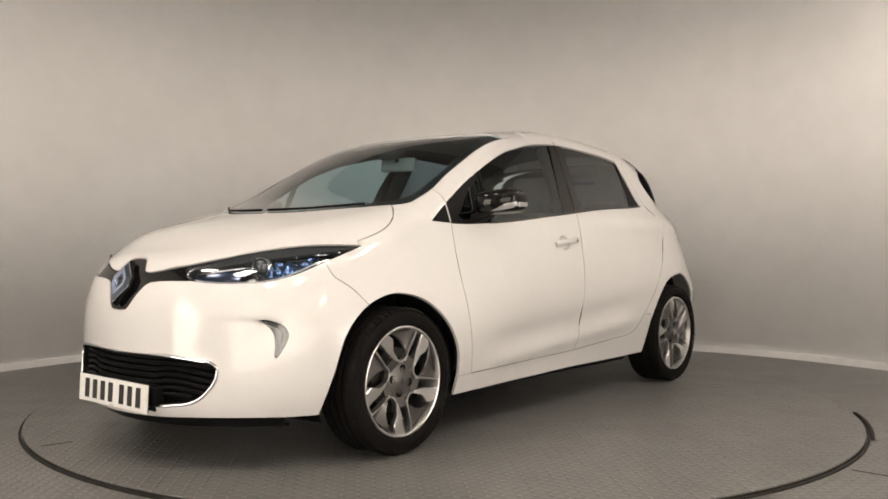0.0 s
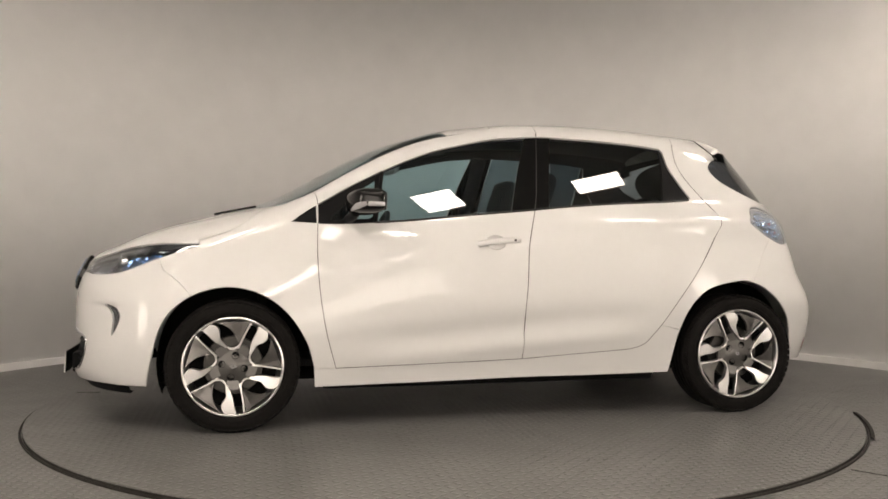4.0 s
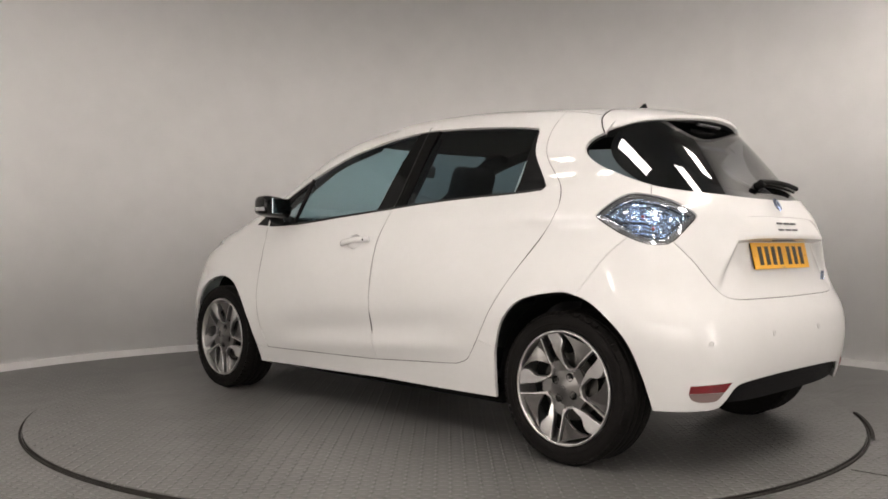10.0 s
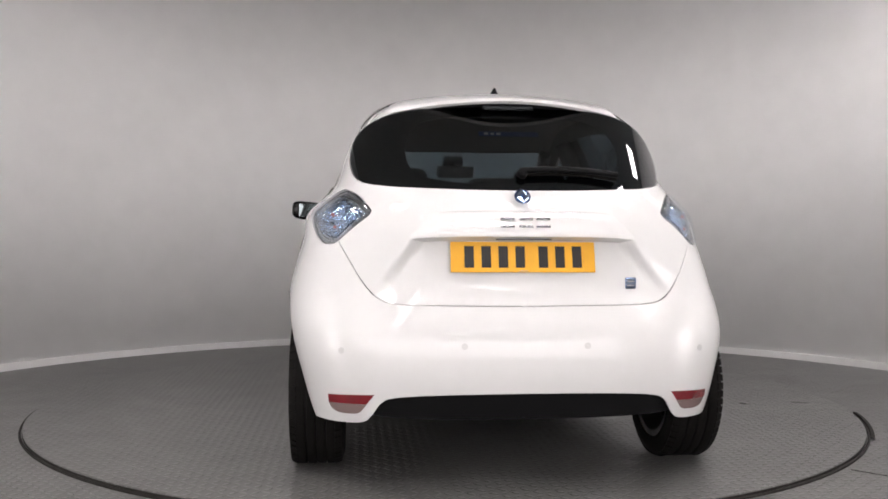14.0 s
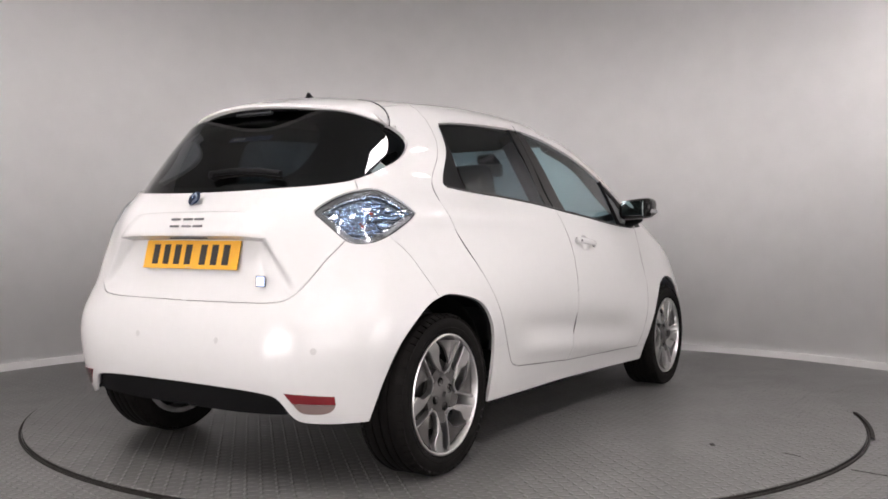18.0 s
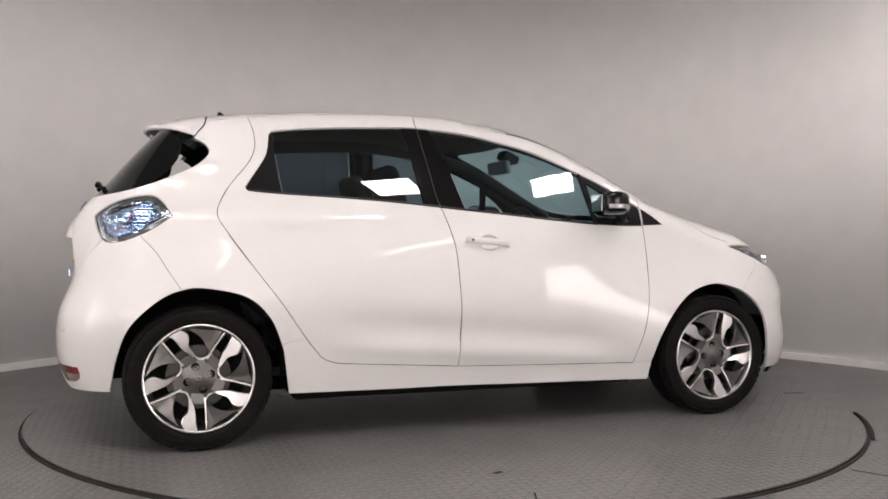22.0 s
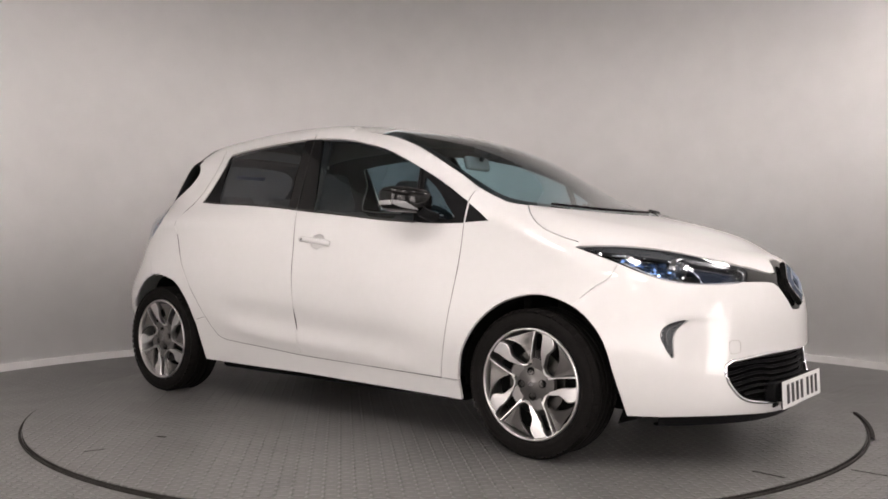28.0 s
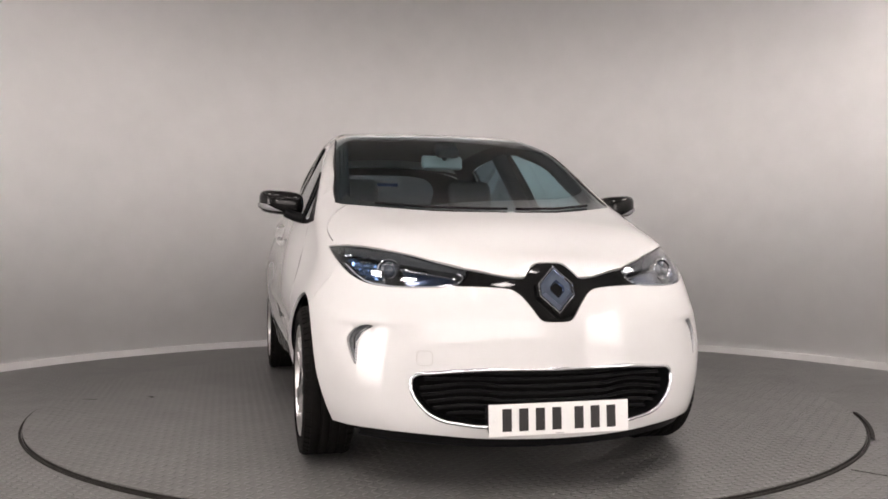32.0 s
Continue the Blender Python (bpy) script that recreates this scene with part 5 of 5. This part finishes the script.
def lozenge(bm, w, h, z, m):
    return [bm.verts.new(m @ Vector((x, y, z))) for x, y in ((0, h), (w, 0.25 * h), (w, -0.25 * h), (0, -h), (-w, -0.25 * h), (-w, 0.25 * h))]


nm = pose(2.083, 0, 0.720, 0, 0, 90) @ pose(0, 0, 0, 66, 0, 0)
bm = bmesh.new()
rings = [lozenge(bm, w, h, z, nm) for w, h, z in ((0.072, 0.098, -0.012), (0.072, 0.098, 0.004), (0.064, 0.088, 0.012), (0.052, 0.068, 0.013))]
for a, b in zip(rings, rings[1:]):
    for i in range(6):
        bm.faces.new((a[i], a[(i + 1) % 6], b[(i + 1) % 6], b[i]))
bm.faces.new(rings[-1])
part("shield", bm, M["black"], badge)
bm = bmesh.new()
rings = [lozenge(bm, w, h, z, nm) for w, h, z in ((0.060, 0.084, 0.010), (0.046, 0.064, 0.024), (0.026, 0.036, 0.021), (0.020, 0.026, 0.010))]
for a, b in zip(rings, rings[1:]):
    for i in range(6):
        bm.faces.new((a[i], a[(i + 1) % 6], b[(i + 1) % 6], b[i]))
part("lozenge", bm, M["bluechrome"], badge)
part("rim_line", tube(bmesh.new(), [nm @ Vector((x, y, 0.012)) for x, y in ((0, 0.088), (0.063, 0.022), (0.063, -0.022), (0, -0.088), (-0.063, -0.022), (-0.063, 0.022))], 0.0022, 6, closed=True), M["chrome"], badge)
tow = ahead([(0.458 + 0.026 * math.copysign(abs(math.cos(a)) ** 0.55, math.cos(a)), 0.483 + 0.026 * math.copysign(abs(math.sin(a)) ** 0.55, math.sin(a))) for a in np.linspace(0, 2 * math.pi, 41)[:-1]]) * np.array([1, -1, 1])
part("towing_cap", tube(bmesh.new(), tow, 0.0012, 5, closed=True), M["seam"], car, "round outline of the towing-eye cap")

# ---- tail: spoiler, emblem, wiper, aerial ----
bm = bmesh.new()
rows = []
ys = np.linspace(-0.575, 0.575, 47)
for y in ys:
    a = abs(y)
    e = max(0.0, (a - 0.44) / 0.135)
    xt = -1.515 + 0.62 * min(a, 0.5) ** 2 + 0.16 * e ** 1.6
    zt = 1.452 - 0.17 * a * a - 0.055 * e ** 1.5
    x0 = -1.237 - 0.006 * a - 0.03 * e
    p0 = cast(*ray_top(np.array([(x0, min(a, 0.52))])))[0]
    z0 = p0[2] - 0.055 * e ** 1.3
    xm, zm = 0.45 * x0 + 0.55 * xt, 0.45 * z0 + 0.55 * zt + 0.010 * (1 - e)
    rows.append([bm.verts.new((x, y, z)) for x, z in ((x0, z0 - 0.016), (x0, z0), (0.75 * x0 + 0.25 * xt, 0.75 * z0 + 0.25 * zt + 0.008 * (1 - e)), (xm, zm), (0.15 * x0 + 0.85 * xt, 0.15 * z0 + 0.85 * zt + 0.006 * (1 - e)), (xt, zt),
                                                      (xt - 0.002, zt - 0.012), (xt + 0.012, zt - 0.020))])
for a, b in zip(rows, rows[1:]):
    for j in range(7):
        bm.faces.new((a[j], a[j + 1], b[j + 1], b[j]))
corner = joined(over([(-1.16, 0.43), (-1.16, 0.535)]), over([(-1.16, 0.535), (-1.30, 0.55)]), over([(-1.30, 0.55), (-1.33, 0.43)]), over([(-1.33, 0.43), (-1.16, 0.43)]))
for sd in BOTH:
    q = S(np.vstack([over([(-1.243, 0.36), (-1.244, 0.44), (-1.252, 0.50)]), [(-1.285, 0.548, 1.385), (-1.310, 0.568, 1.352)]]))
    part("spoiler_seam", tube(bmesh.new(), (q + np.array([0, 0.003, -0.001])) * np.array([1, sd, 1]), 0.0028, 5), M["seal"], tailgate)
    panel("spoiler_base", corner, M["paint"], car, "top", sides=(sd,), lift=-0.005, depth=0.01, gap=0)
part("spoiler", bm, M["paint"], tailgate, "white roof spoiler over the rear window", smooth=50)
bm = bmesh.new()
under = []
for y in ys[2:-2]:
    a = abs(y)
    e = max(0.0, (a - 0.44) / 0.135)
    xt = -1.515 + 0.62 * min(a, 0.5) ** 2 + 0.16 * e ** 1.6
    zt = 1.452 - 0.17 * a * a - 0.055 * e ** 1.5
    under.append([bm.verts.new((x, y, z)) for x, z in ((xt + 0.010, zt - 0.018), (xt + 0.05, zt - 0.026), (xt + 0.16, zt - 0.020))])
for a, b in zip(under, under[1:]):
    for j in range(2):
        bm.faces.new((a[j], a[j + 1], b[j + 1], b[j]))
part("spoiler_underside", bm, M["plastic"], tailgate, smooth=60)
part("brake_light", box(bmesh.new(), (0.02, 0.20, 0.014), pose(-1.474, 0, 1.420, 0, 25, 0), 0.004), M["smoke"], tailgate, "narrow clear-lensed high brake light")

aer = new("aerial")
aer.parent = car
bm = bmesh.new()
for z, w, l, x in ((1.512, 0.028, 0.075, -1.128), (1.524, 0.024, 0.065, -1.130), (1.540, 0.012, 0.040, -1.135), (1.556, 0.003, 0.012, -1.142)):
    rows_ = [bm.verts.new((x + l / 2 * math.cos(a), w * math.sin(a), z)) for a in np.linspace(0, 2 * math.pi, 17)[:-1]]
    if z > 1.513:
        for i in range(16):
            bm.faces.new((prev[i], prev[(i + 1) % 16], rows_[(i + 1) % 16], rows_[i]))
    prev = rows_
bm.faces.new(prev)
part("fin", bm, M["plastic"], aer, "black shark-fin aerial", smooth=50)

wip = new("rear_wiper")
wip.parent = tailgate
pts = cast(*ray_side(to_side(np.array([(-1.68, 0.005, 1.155), (-1.68, 0.12, 1.160), (-1.67, 0.25, 1.155), (-1.655, 0.345, 1.142)]))))
pts = S(pts * np.array([1, -1, 1]) + np.array([-0.022, 0, 0]), 0.03)
bm = tube(bmesh.new(), pts, 0.012, 8)
part("arm", bm, M["plastic"], wip, smooth=50)
part("blade", tube(bmesh.new(), pts + np.array([0.012, 0, -0.016]), 0.006, 6), M["rubber"], wip)
part("pivot_cap", lathe(bmesh.new(), [(0.018, -0.03), (0.018, 0.006), (0.014, 0.011), (0.001, 0.013)], pose(-1.718, -0.015, 1.148, 0, -66, 0), 24), M["plastic"], wip, smooth=50)

em = new("rear_emblem")
em.parent = tailgate
nm2 = pose(-1.796, 0, 1.056, 0, 0, -90) @ pose(0, 0, 0, 62, 0, 0)
bm = bmesh.new()
rings = [lozenge(bm, w, h, z, nm2) for w, h, z in ((0.026, 0.033, 0.0), (0.019, 0.025, 0.005), (0.011, 0.015, 0.004), (0.009, 0.012, 0.001))]
for a, b in zip(rings, rings[1:]):
    for i in range(6):
        bm.faces.new((a[i], a[(i + 1) % 6], b[(i + 1) % 6], b[i]))
part("lozenge", bm, M["bluechrome"], em)
part("field", lathe(bmesh.new(), [(0.030, 0.0), (0.028, 0.002), (0.001, 0.002)], nm2, 24), M["blue"], em)


def on_tail(y, z, lift=0.0):
    p = ahead([(abs(y), z)], -1)[0]
    n = normal(p[None])[0]
    p = (p + n * lift) * np.array([1, -1 if y < 0 else 1, 1])
    n = n * np.array([1, -1 if y < 0 else 1, 1])
    zz = Vector(n)
    xx = Vector((0, 0, 1)).cross(zz).normalized()
    m = Matrix((xx, zz.cross(xx), zz)).transposed().to_4x4()
    m.translation = Vector(p)
    return m


# model badge: three plain grey marks
for i, y in enumerate((0.066, 0.0, -0.062)):
    mb = on_tail(y - 0.006, 0.957, 0.0125)
    bm = bmesh.new()
    box(bm, (0.050, 0.0085, 0.004), mb @ pose(0, 0.014, 0), 0.001)
    box(bm, (0.050, 0.0085, 0.004), mb @ pose(0, -0.014, 0), 0.001)
    part("badge_mark", bm, M["badge"], tailgate, "plain grey raised mark")
mb = on_tail(-0.386, 0.748, 0.003)
part("small_badge", box(bmesh.new(), (0.040, 0.040, 0.004), mb, 0.004), M["bluechrome"], tailgate, "small blue and silver square badge")
part("badge_bar", box(bmesh.new(), (0.026, 0.006, 0.003), mb @ pose(0, 0.006, 0.003), 0.001), M["chrome"], tailgate)
part("badge_bar", box(bmesh.new(), (0.026, 0.006, 0.003), mb @ pose(0, -0.008, 0.003), 0.001), M["chrome"], tailgate)
# ledge over the plate
ys = np.linspace(-0.405, 0.405, 61)
bm = bmesh.new()
vs = []
for dz, narrow, out in ((0.090, 0.80, 0.0002), (0.086, 0.81, 0.0050), (0.082, 0.82, 0.0075), (0.050, 0.90, 0.0105), (0.014, 0.98, 0.0135), (0.003, 1.0, 0.0145), (-0.004, 1.0, 0.0120), (-0.012, 1.0, -0.040)):
    q = np.stack([np.abs(ys) * narrow, 0.914 - 0.008 * (np.abs(ys) / 0.4) ** 4 + dz], 1)
    p = ahead(q, -1)
    env = np.clip((0.405 - np.abs(ys)) / 0.07, 0.02, 1)[:, None]
    p = p + normal(p) * (out * env if out > 0 else out)
    vs.append([bm.verts.new(v) for v in p * np.stack([1 + 0 * ys, np.where(ys < 0, -1, 1), 1 + 0 * ys], 1)])
for a, b in zip(vs, vs[1:]):
    for i in range(len(ys) - 1):
        bm.faces.new((a[i], a[i + 1], b[i + 1], b[i]))
part("plate_ledge", bm, M["paint"], tailgate, "white ledge over the number plate", smooth=60)
part("plate_light", box(bmesh.new(), (0.012, 0.20, 0.004), pose(-1.825, 0.0, 0.902), 0.001), M["smoke"], tailgate)
for y in (0.641, 0.217, -0.217, -0.641):
    m = on_tail(y, 0.516 if abs(y) > 0.5 else 0.531, 0.0)
    part("parking_sensor", lathe(bmesh.new(), [(0.0115, 0.0), (0.0115, 0.0012), (0.0095, 0.0012), (0.0090, 0.0004), (0.001, 0.0008)], m, 20), M["sensor"], rear_bumper, "small round parking sensor")

st = new("window_sticker")
st.parent = tailgate
tagged(st, "blue sticker with pale marks inside the rear window")
mb = on_tail(0.0, 1.360, -0.062)
part("sheet", box(bmesh.new(), (0.235, 0.030, 0.001), mb), M["sticker"], st)
for i in range(3):
    part("mark", box(bmesh.new(), (0.016, 0.014, 0.001), mb @ pose(-0.088 + i * 0.024, 0, 0.001)), M["white"], st)

# ---- doors: mirrors and handles ----
for sd in BOTH:
    fl = np.array([1, sd, 1])
    mi = new("door_mirror")
    mi.parent = car
    tagged(mi, "gloss black door mirror with a clear indicator strip")

    def skin(u, a, grow=0.0):
        """A place on the mirror's housing: u from the inner to the outer end, a round it."""
        f = (1 - abs(2 * u - 1) ** 4) ** 0.25
        cx, cz = math.cos(a), math.sin(a)
        e = lambda v, p: math.copysign(abs(v) ** p, v)
        xc, zc = 0.690 - 0.050 * u * u, 1.076 + 0.012 * u
        back = 0.068 - 0.010 * u
        return ((xc + ((0.088 if cx > 0 else back) + grow) * e(cx, 0.62) * f), sd * (0.776 + (0.210 + grow) * u), zc + (0.058 + grow) * e(cz, 0.58) * f - 0.006 * (1 - u))
    bm = bmesh.new()
    n = 28
    rows = [[bm.verts.new(skin(u, 2 * math.pi * j / n)) for j in range(n)] for u in (0.004, 0.02, 0.05, 0.1, 0.18, 0.28, 0.4, 0.5, 0.6, 0.72, 0.82, 0.9, 0.95, 0.98, 0.996)]
    for a, b in zip(rows, rows[1:]):
        for j in range(n):
            bm.faces.new((a[j], a[(j + 1) % n], b[(j + 1) % n], b[j]))
    bm.faces.new(rows[0])
    bm.faces.new(rows[-1])
    part("housing", bm, M["black"], mi, smooth=60)
    part("mirror_glass", box(bmesh.new(), (0.006, 0.132, 0.082), pose(0.603, sd * 0.876, 1.082, 0, 0, sd * 8), 0.001), M["mirror"], mi)
    bm = bmesh.new()
    rows = []
    for u in np.linspace(0.50, 0.985, 12):
        k2 = min(1.0, (u - 0.48) / 0.35)
        rows.append([bm.verts.new(skin(float(u), a, 0.002)) for a in np.linspace(radians(-38), radians(-38 + 32 * k2), 7)])
    for a, b in zip(rows, rows[1:]):
        for j in range(6):
            bm.faces.new((a[j], a[j + 1], b[j + 1], b[j]))
    part("indicator", bm, M["clearlens"], mi, "clear indicator lens", smooth=60)
    part("indicator_end", box(bmesh.new(), (0.080, 0.010, 0.022), pose(0.648, sd * 0.985, 1.066, 0, 0, sd * 6), 0.004), M["clearlens"], mi, "clear end of the indicator lens", smooth=40)
    if sd < 0:
        for ob in mi.children:
            ob.data.transform(Matrix.Translation((-0.024, 0.006, 0)))
    q = np.array([(0.73, 0.86, 1.030), (0.74, 0.82, 1.012), (0.755, 0.775, 1.000)]) * fl
    part("arm", tube(bmesh.new(), S(q, 0.015), 0.024, 10), M["plastic"], mi, smooth=60)

    fd = DOORS["f", sd]
    hp = flank([(-0.092, 0.901), (-0.03, 0.893), (0.03, 0.887), (0.09, 0.881), (0.124, 0.878)])
    hn = normal(hp)
    q = (hp + hn * np.array([0.010, 0.026, 0.030, 0.024, 0.006])[:, None]) * fl
    q = S(q, 0.008)
    bm = bmesh.new()
    tube(bm, q, 0.0145, 12, flat=0.62)
    part("handle", bm, M["paint"], fd, "white pull handle", smooth=60)
    rp = inset(to_side(handle_ring), 0.0015)
    rp = cast(*ray_side(rp))
    rn = normal(rp)
    c0 = flank([(0.030, 0.889)])
    bm = bmesh.new()
    loops = []
    for s, e in ((1.0, 0.0), (0.97, -0.004), (0.86, -0.013), (0.6, -0.020), (0.3, -0.022)):
        loops.append([bm.verts.new(v) for v in ((c0 + (rp - c0) * s) + rn * e) * fl])
    for a, b in zip(loops, loops[1:]):
        for i in range(32):
            bm.faces.new((a[i], a[(i + 1) % 32], b[(i + 1) % 32], b[i]))
    bm.faces.new(loops[-1])
    part("handle_dish", bm, M["paint"], fd, smooth=60)
    lk = flank([(-0.062, 0.899)])
    part("lock", lathe(bmesh.new(), [(0.006, 0.0), (0.006, 0.0215), (0.001, 0.0215)], Matrix.Translation((lk[0] + normal(lk)[0] * 0.008) * fl) @ pose(0, 0, 0, -90 * sd, 0, 0), 12), M["dark"], fd)
    # rubber along the foot of the side glass
    for dr, a, b in ((fd, sail[-1], mid_low), (DOORS["r", sd], mid_low, dlo_low[-1])):
        q = cut(dlo_low, a, b)
        part("waist_seal", tube(bmesh.new(), (q + normal(q) * 0.000) * fl, 0.006, 6), M["seal"], dr)
    q = cut(roof_edge, roof_edge[0], ws_top[0])
    part("screen_seal", tube(bmesh.new(), (q - normal(q) * 0.005) * fl, 0.005, 6), M["seal"], car)
    # divider in front of the door glass
    q = sail
    part("glass_divider", tube(bmesh.new(), (q - normal(q) * 0.004) * fl, 0.010, 6), M["plastic"], fd)

# ---- cabin ----
def seat(x, y, rec=18):
    t = new("front_seat")
    t.parent = car
    t.matrix_basis = pose(x, y, 0.42)
    part("cushion", box(bmesh.new(), (0.50, 0.50, 0.16), pose(0.10, 0, 0.0, 0, -8, 0), 0.06, 4), M["cloth"], t, smooth=60)
    bm = bmesh.new()
    box(bm, (0.15, 0.47, 0.62), pose(-0.24, 0, 0.34, 0, -rec, 0), 0.065, 4)
    part("backrest", bm, M["cloth"], t, smooth=60)
    part("headrest", box(bmesh.new(), (0.11, 0.27, 0.24), pose(-0.36, 0, 0.735, 0, -rec, 0), 0.05, 4), M["cloth"], t, smooth=60)
    return t


seat(0.02, 0.36)
seat(0.02, -0.36)
bench = new("rear_seat")
bench.parent = car
part("cushion", box(bmesh.new(), (0.48, 1.22, 0.17), pose(-0.74, 0, 0.48, 0, -6, 0), 0.06, 3), M["cloth"], bench, smooth=60)
part("backrest", box(bmesh.new(), (0.14, 1.22, 0.56), pose(-1.06, 0, 0.78, 0, -16, 0), 0.05, 3), M["cloth"], bench, smooth=60)
for y in (-0.38, 0.0, 0.38):
    part("headrest", box(bmesh.new(), (0.09, 0.24, 0.13), pose(-1.16, y, 1.10, 0, -12, 0), 0.04, 3), M["cloth"], bench, smooth=60)
part("parcel_shelf", box(bmesh.new(), (0.38, 1.06, 0.02), pose(-1.42, 0, 0.99), 0.005), M["trim"], car)
part("cabin_floor", box(bmesh.new(), (2.5, 1.36, 0.04), pose(-0.25, 0, 0.30), 0.01), M["trim"], car)
part("bulkhead", box(bmesh.new(), (0.04, 1.30, 0.60), pose(1.16, 0, 0.62), 0.01), M["dark"], car)
dash = new("dashboard")
dash.parent = car
bm = bmesh.new()
rows = []
for y in np.linspace(-0.66, 0.66, 25):
    c = 0.06 * (y / 0.66) ** 2
    rows.append([bm.verts.new((x, y, z)) for x, z in ((0.60 - c * 0.3, 0.62), (0.60 - c * 0.3, 0.80), (0.63 - c * 0.3, 0.90), (0.70 - c, 0.945), (0.90 - c, 0.965), (1.12 - c * 2, 0.97), (1.30 - c * 3.5, 0.975))])
for a, b in zip(rows, rows[1:]):
    for j in range(6):
        bm.faces.new((a[j], a[j + 1], b[j + 1], b[j]))
part("top_pad", bm, M["trim"], dash, smooth=50)
part("instrument_hood", box(bmesh.new(), (0.16, 0.34, 0.07), pose(0.72, -0.36, 0.96), 0.03, 3), M["trim"], dash, smooth=60)
sw = new("steering_wheel")
sw.parent = car
sm = pose(0.46, -0.36, 0.90, 0, 68, 0)
part("rim", tube(bmesh.new(), [sm @ Vector((0.18 * math.cos(a), 0.18 * math.sin(a), 0)) for a in np.linspace(0, 2 * math.pi, 41)[:-1]], 0.015, 10, closed=True), M["trim"], sw, smooth=60)
part("boss", box(bmesh.new(), (0.14, 0.13, 0.05), sm @ pose(0, 0, 0.02), 0.025, 3), M["trim"], sw, smooth=60)
for a in (-90, 90, 0):
    part("spoke", box(bmesh.new(), (0.12, 0.035, 0.02), sm @ pose(0, 0, 0.005, 0, 0, a) @ pose(0.11, 0, 0), 0.006), M["trim"], sw)
part("column", tube(bmesh.new(), [sm @ Vector((0, 0, 0.03)), sm @ Vector((0, 0, 0.25))], 0.04, 12), M["trim"], sw)
rv = new("rear_view_mirror")
rv.parent = car
part("housing", box(bmesh.new(), (0.035, 0.23, 0.075), pose(0.42, -0.01, 1.315, 0, -12, 6), 0.015, 3), M["palegrey"], rv, "pale grey back of the inside mirror", smooth=60)
part("stem", tube(bmesh.new(), [(0.44, 0, 1.33), (0.47, 0, 1.40)], 0.012, 8), M["trim"], rv)
part("sensor_box", box(bmesh.new(), (0.10, 0.12, 0.05), pose(0.48, 0, 1.375, 0, 27, 0), 0.015, 3), M["trim"], rv)
for sd in BOTH:
    q = flank([(-0.235, 1.42), (-0.20, 1.20), (-0.17, 1.05)]) * np.array([1, sd, 1])
    part("pillar_cover", tube(bmesh.new(), S(q + np.array([0, -0.075 * sd, 0]), 0.04), 0.045, 10, flat=0.9), M["trim"], car, smooth=60)
    q = over([(0.20, 0.53), (0.5, 0.575), (0.8, 0.61), (1.02, 0.635)]) * np.array([1, sd, 1])
    part("pillar_cover", tube(bmesh.new(), S(q + np.array([0, -0.015 * sd, -0.045]), 0.04), 0.035, 10), M["trim"], car, smooth=60)
# wipers at the foot of the windscreen
for y0, y1 in ((-0.50, 0.04), (0.08, 0.50)):
    ys = np.linspace(y0, y1, 9)
    xs = np.interp(np.abs(ys), (0.0, 0.12, 0.28, 0.461, 0.615), (1.46, 1.45, 1.40, 1.275, 1.145)) - 0.05
    q = over(np.stack([xs, np.abs(ys)], 1))
    q[:, 1] = ys
    part("wiper", tube(bmesh.new(), S(q + np.array([0, 0, 0.005]), 0.03), 0.006, 6), M["plastic"], car)


# ---- what moves ----
TURN = [(0, 230.3), (1, 221.1), (2, 211.8), (3, 202.2), (4, 192.5), (5, 182.7), (6, 173.1), (7, 163.0), (8, 153.6), (9, 143.8), (10, 134.9),
        (11, 124.5), (12, 115.6), (13, 105.6), (14, 95.8), (15, 86.8), (16, 77.0), (17, 67.2), (18, 57.4), (19, 48.3), (20, 38.6),
        (21, 29.0), (22, 19.3), (23, 9.7), (24, 0.0), (25, -9.7), (26, -19.2), (27, -28.6), (28, -38.3), (29, -47.3), (30, -57.0), (31, -66.7), (32, -76.0)]


def motions():
    """The plate and the car on it turn together about the plate's centre."""
    for ob, off in ((turntable, (0, 0, 0)), (car, (-0.125, -0.083, 0))):
        walk(ob, [(t, pose(0, 0, 0, 0, 0, a) @ Matrix.Translation(off)) for t, a in TURN])


motions()
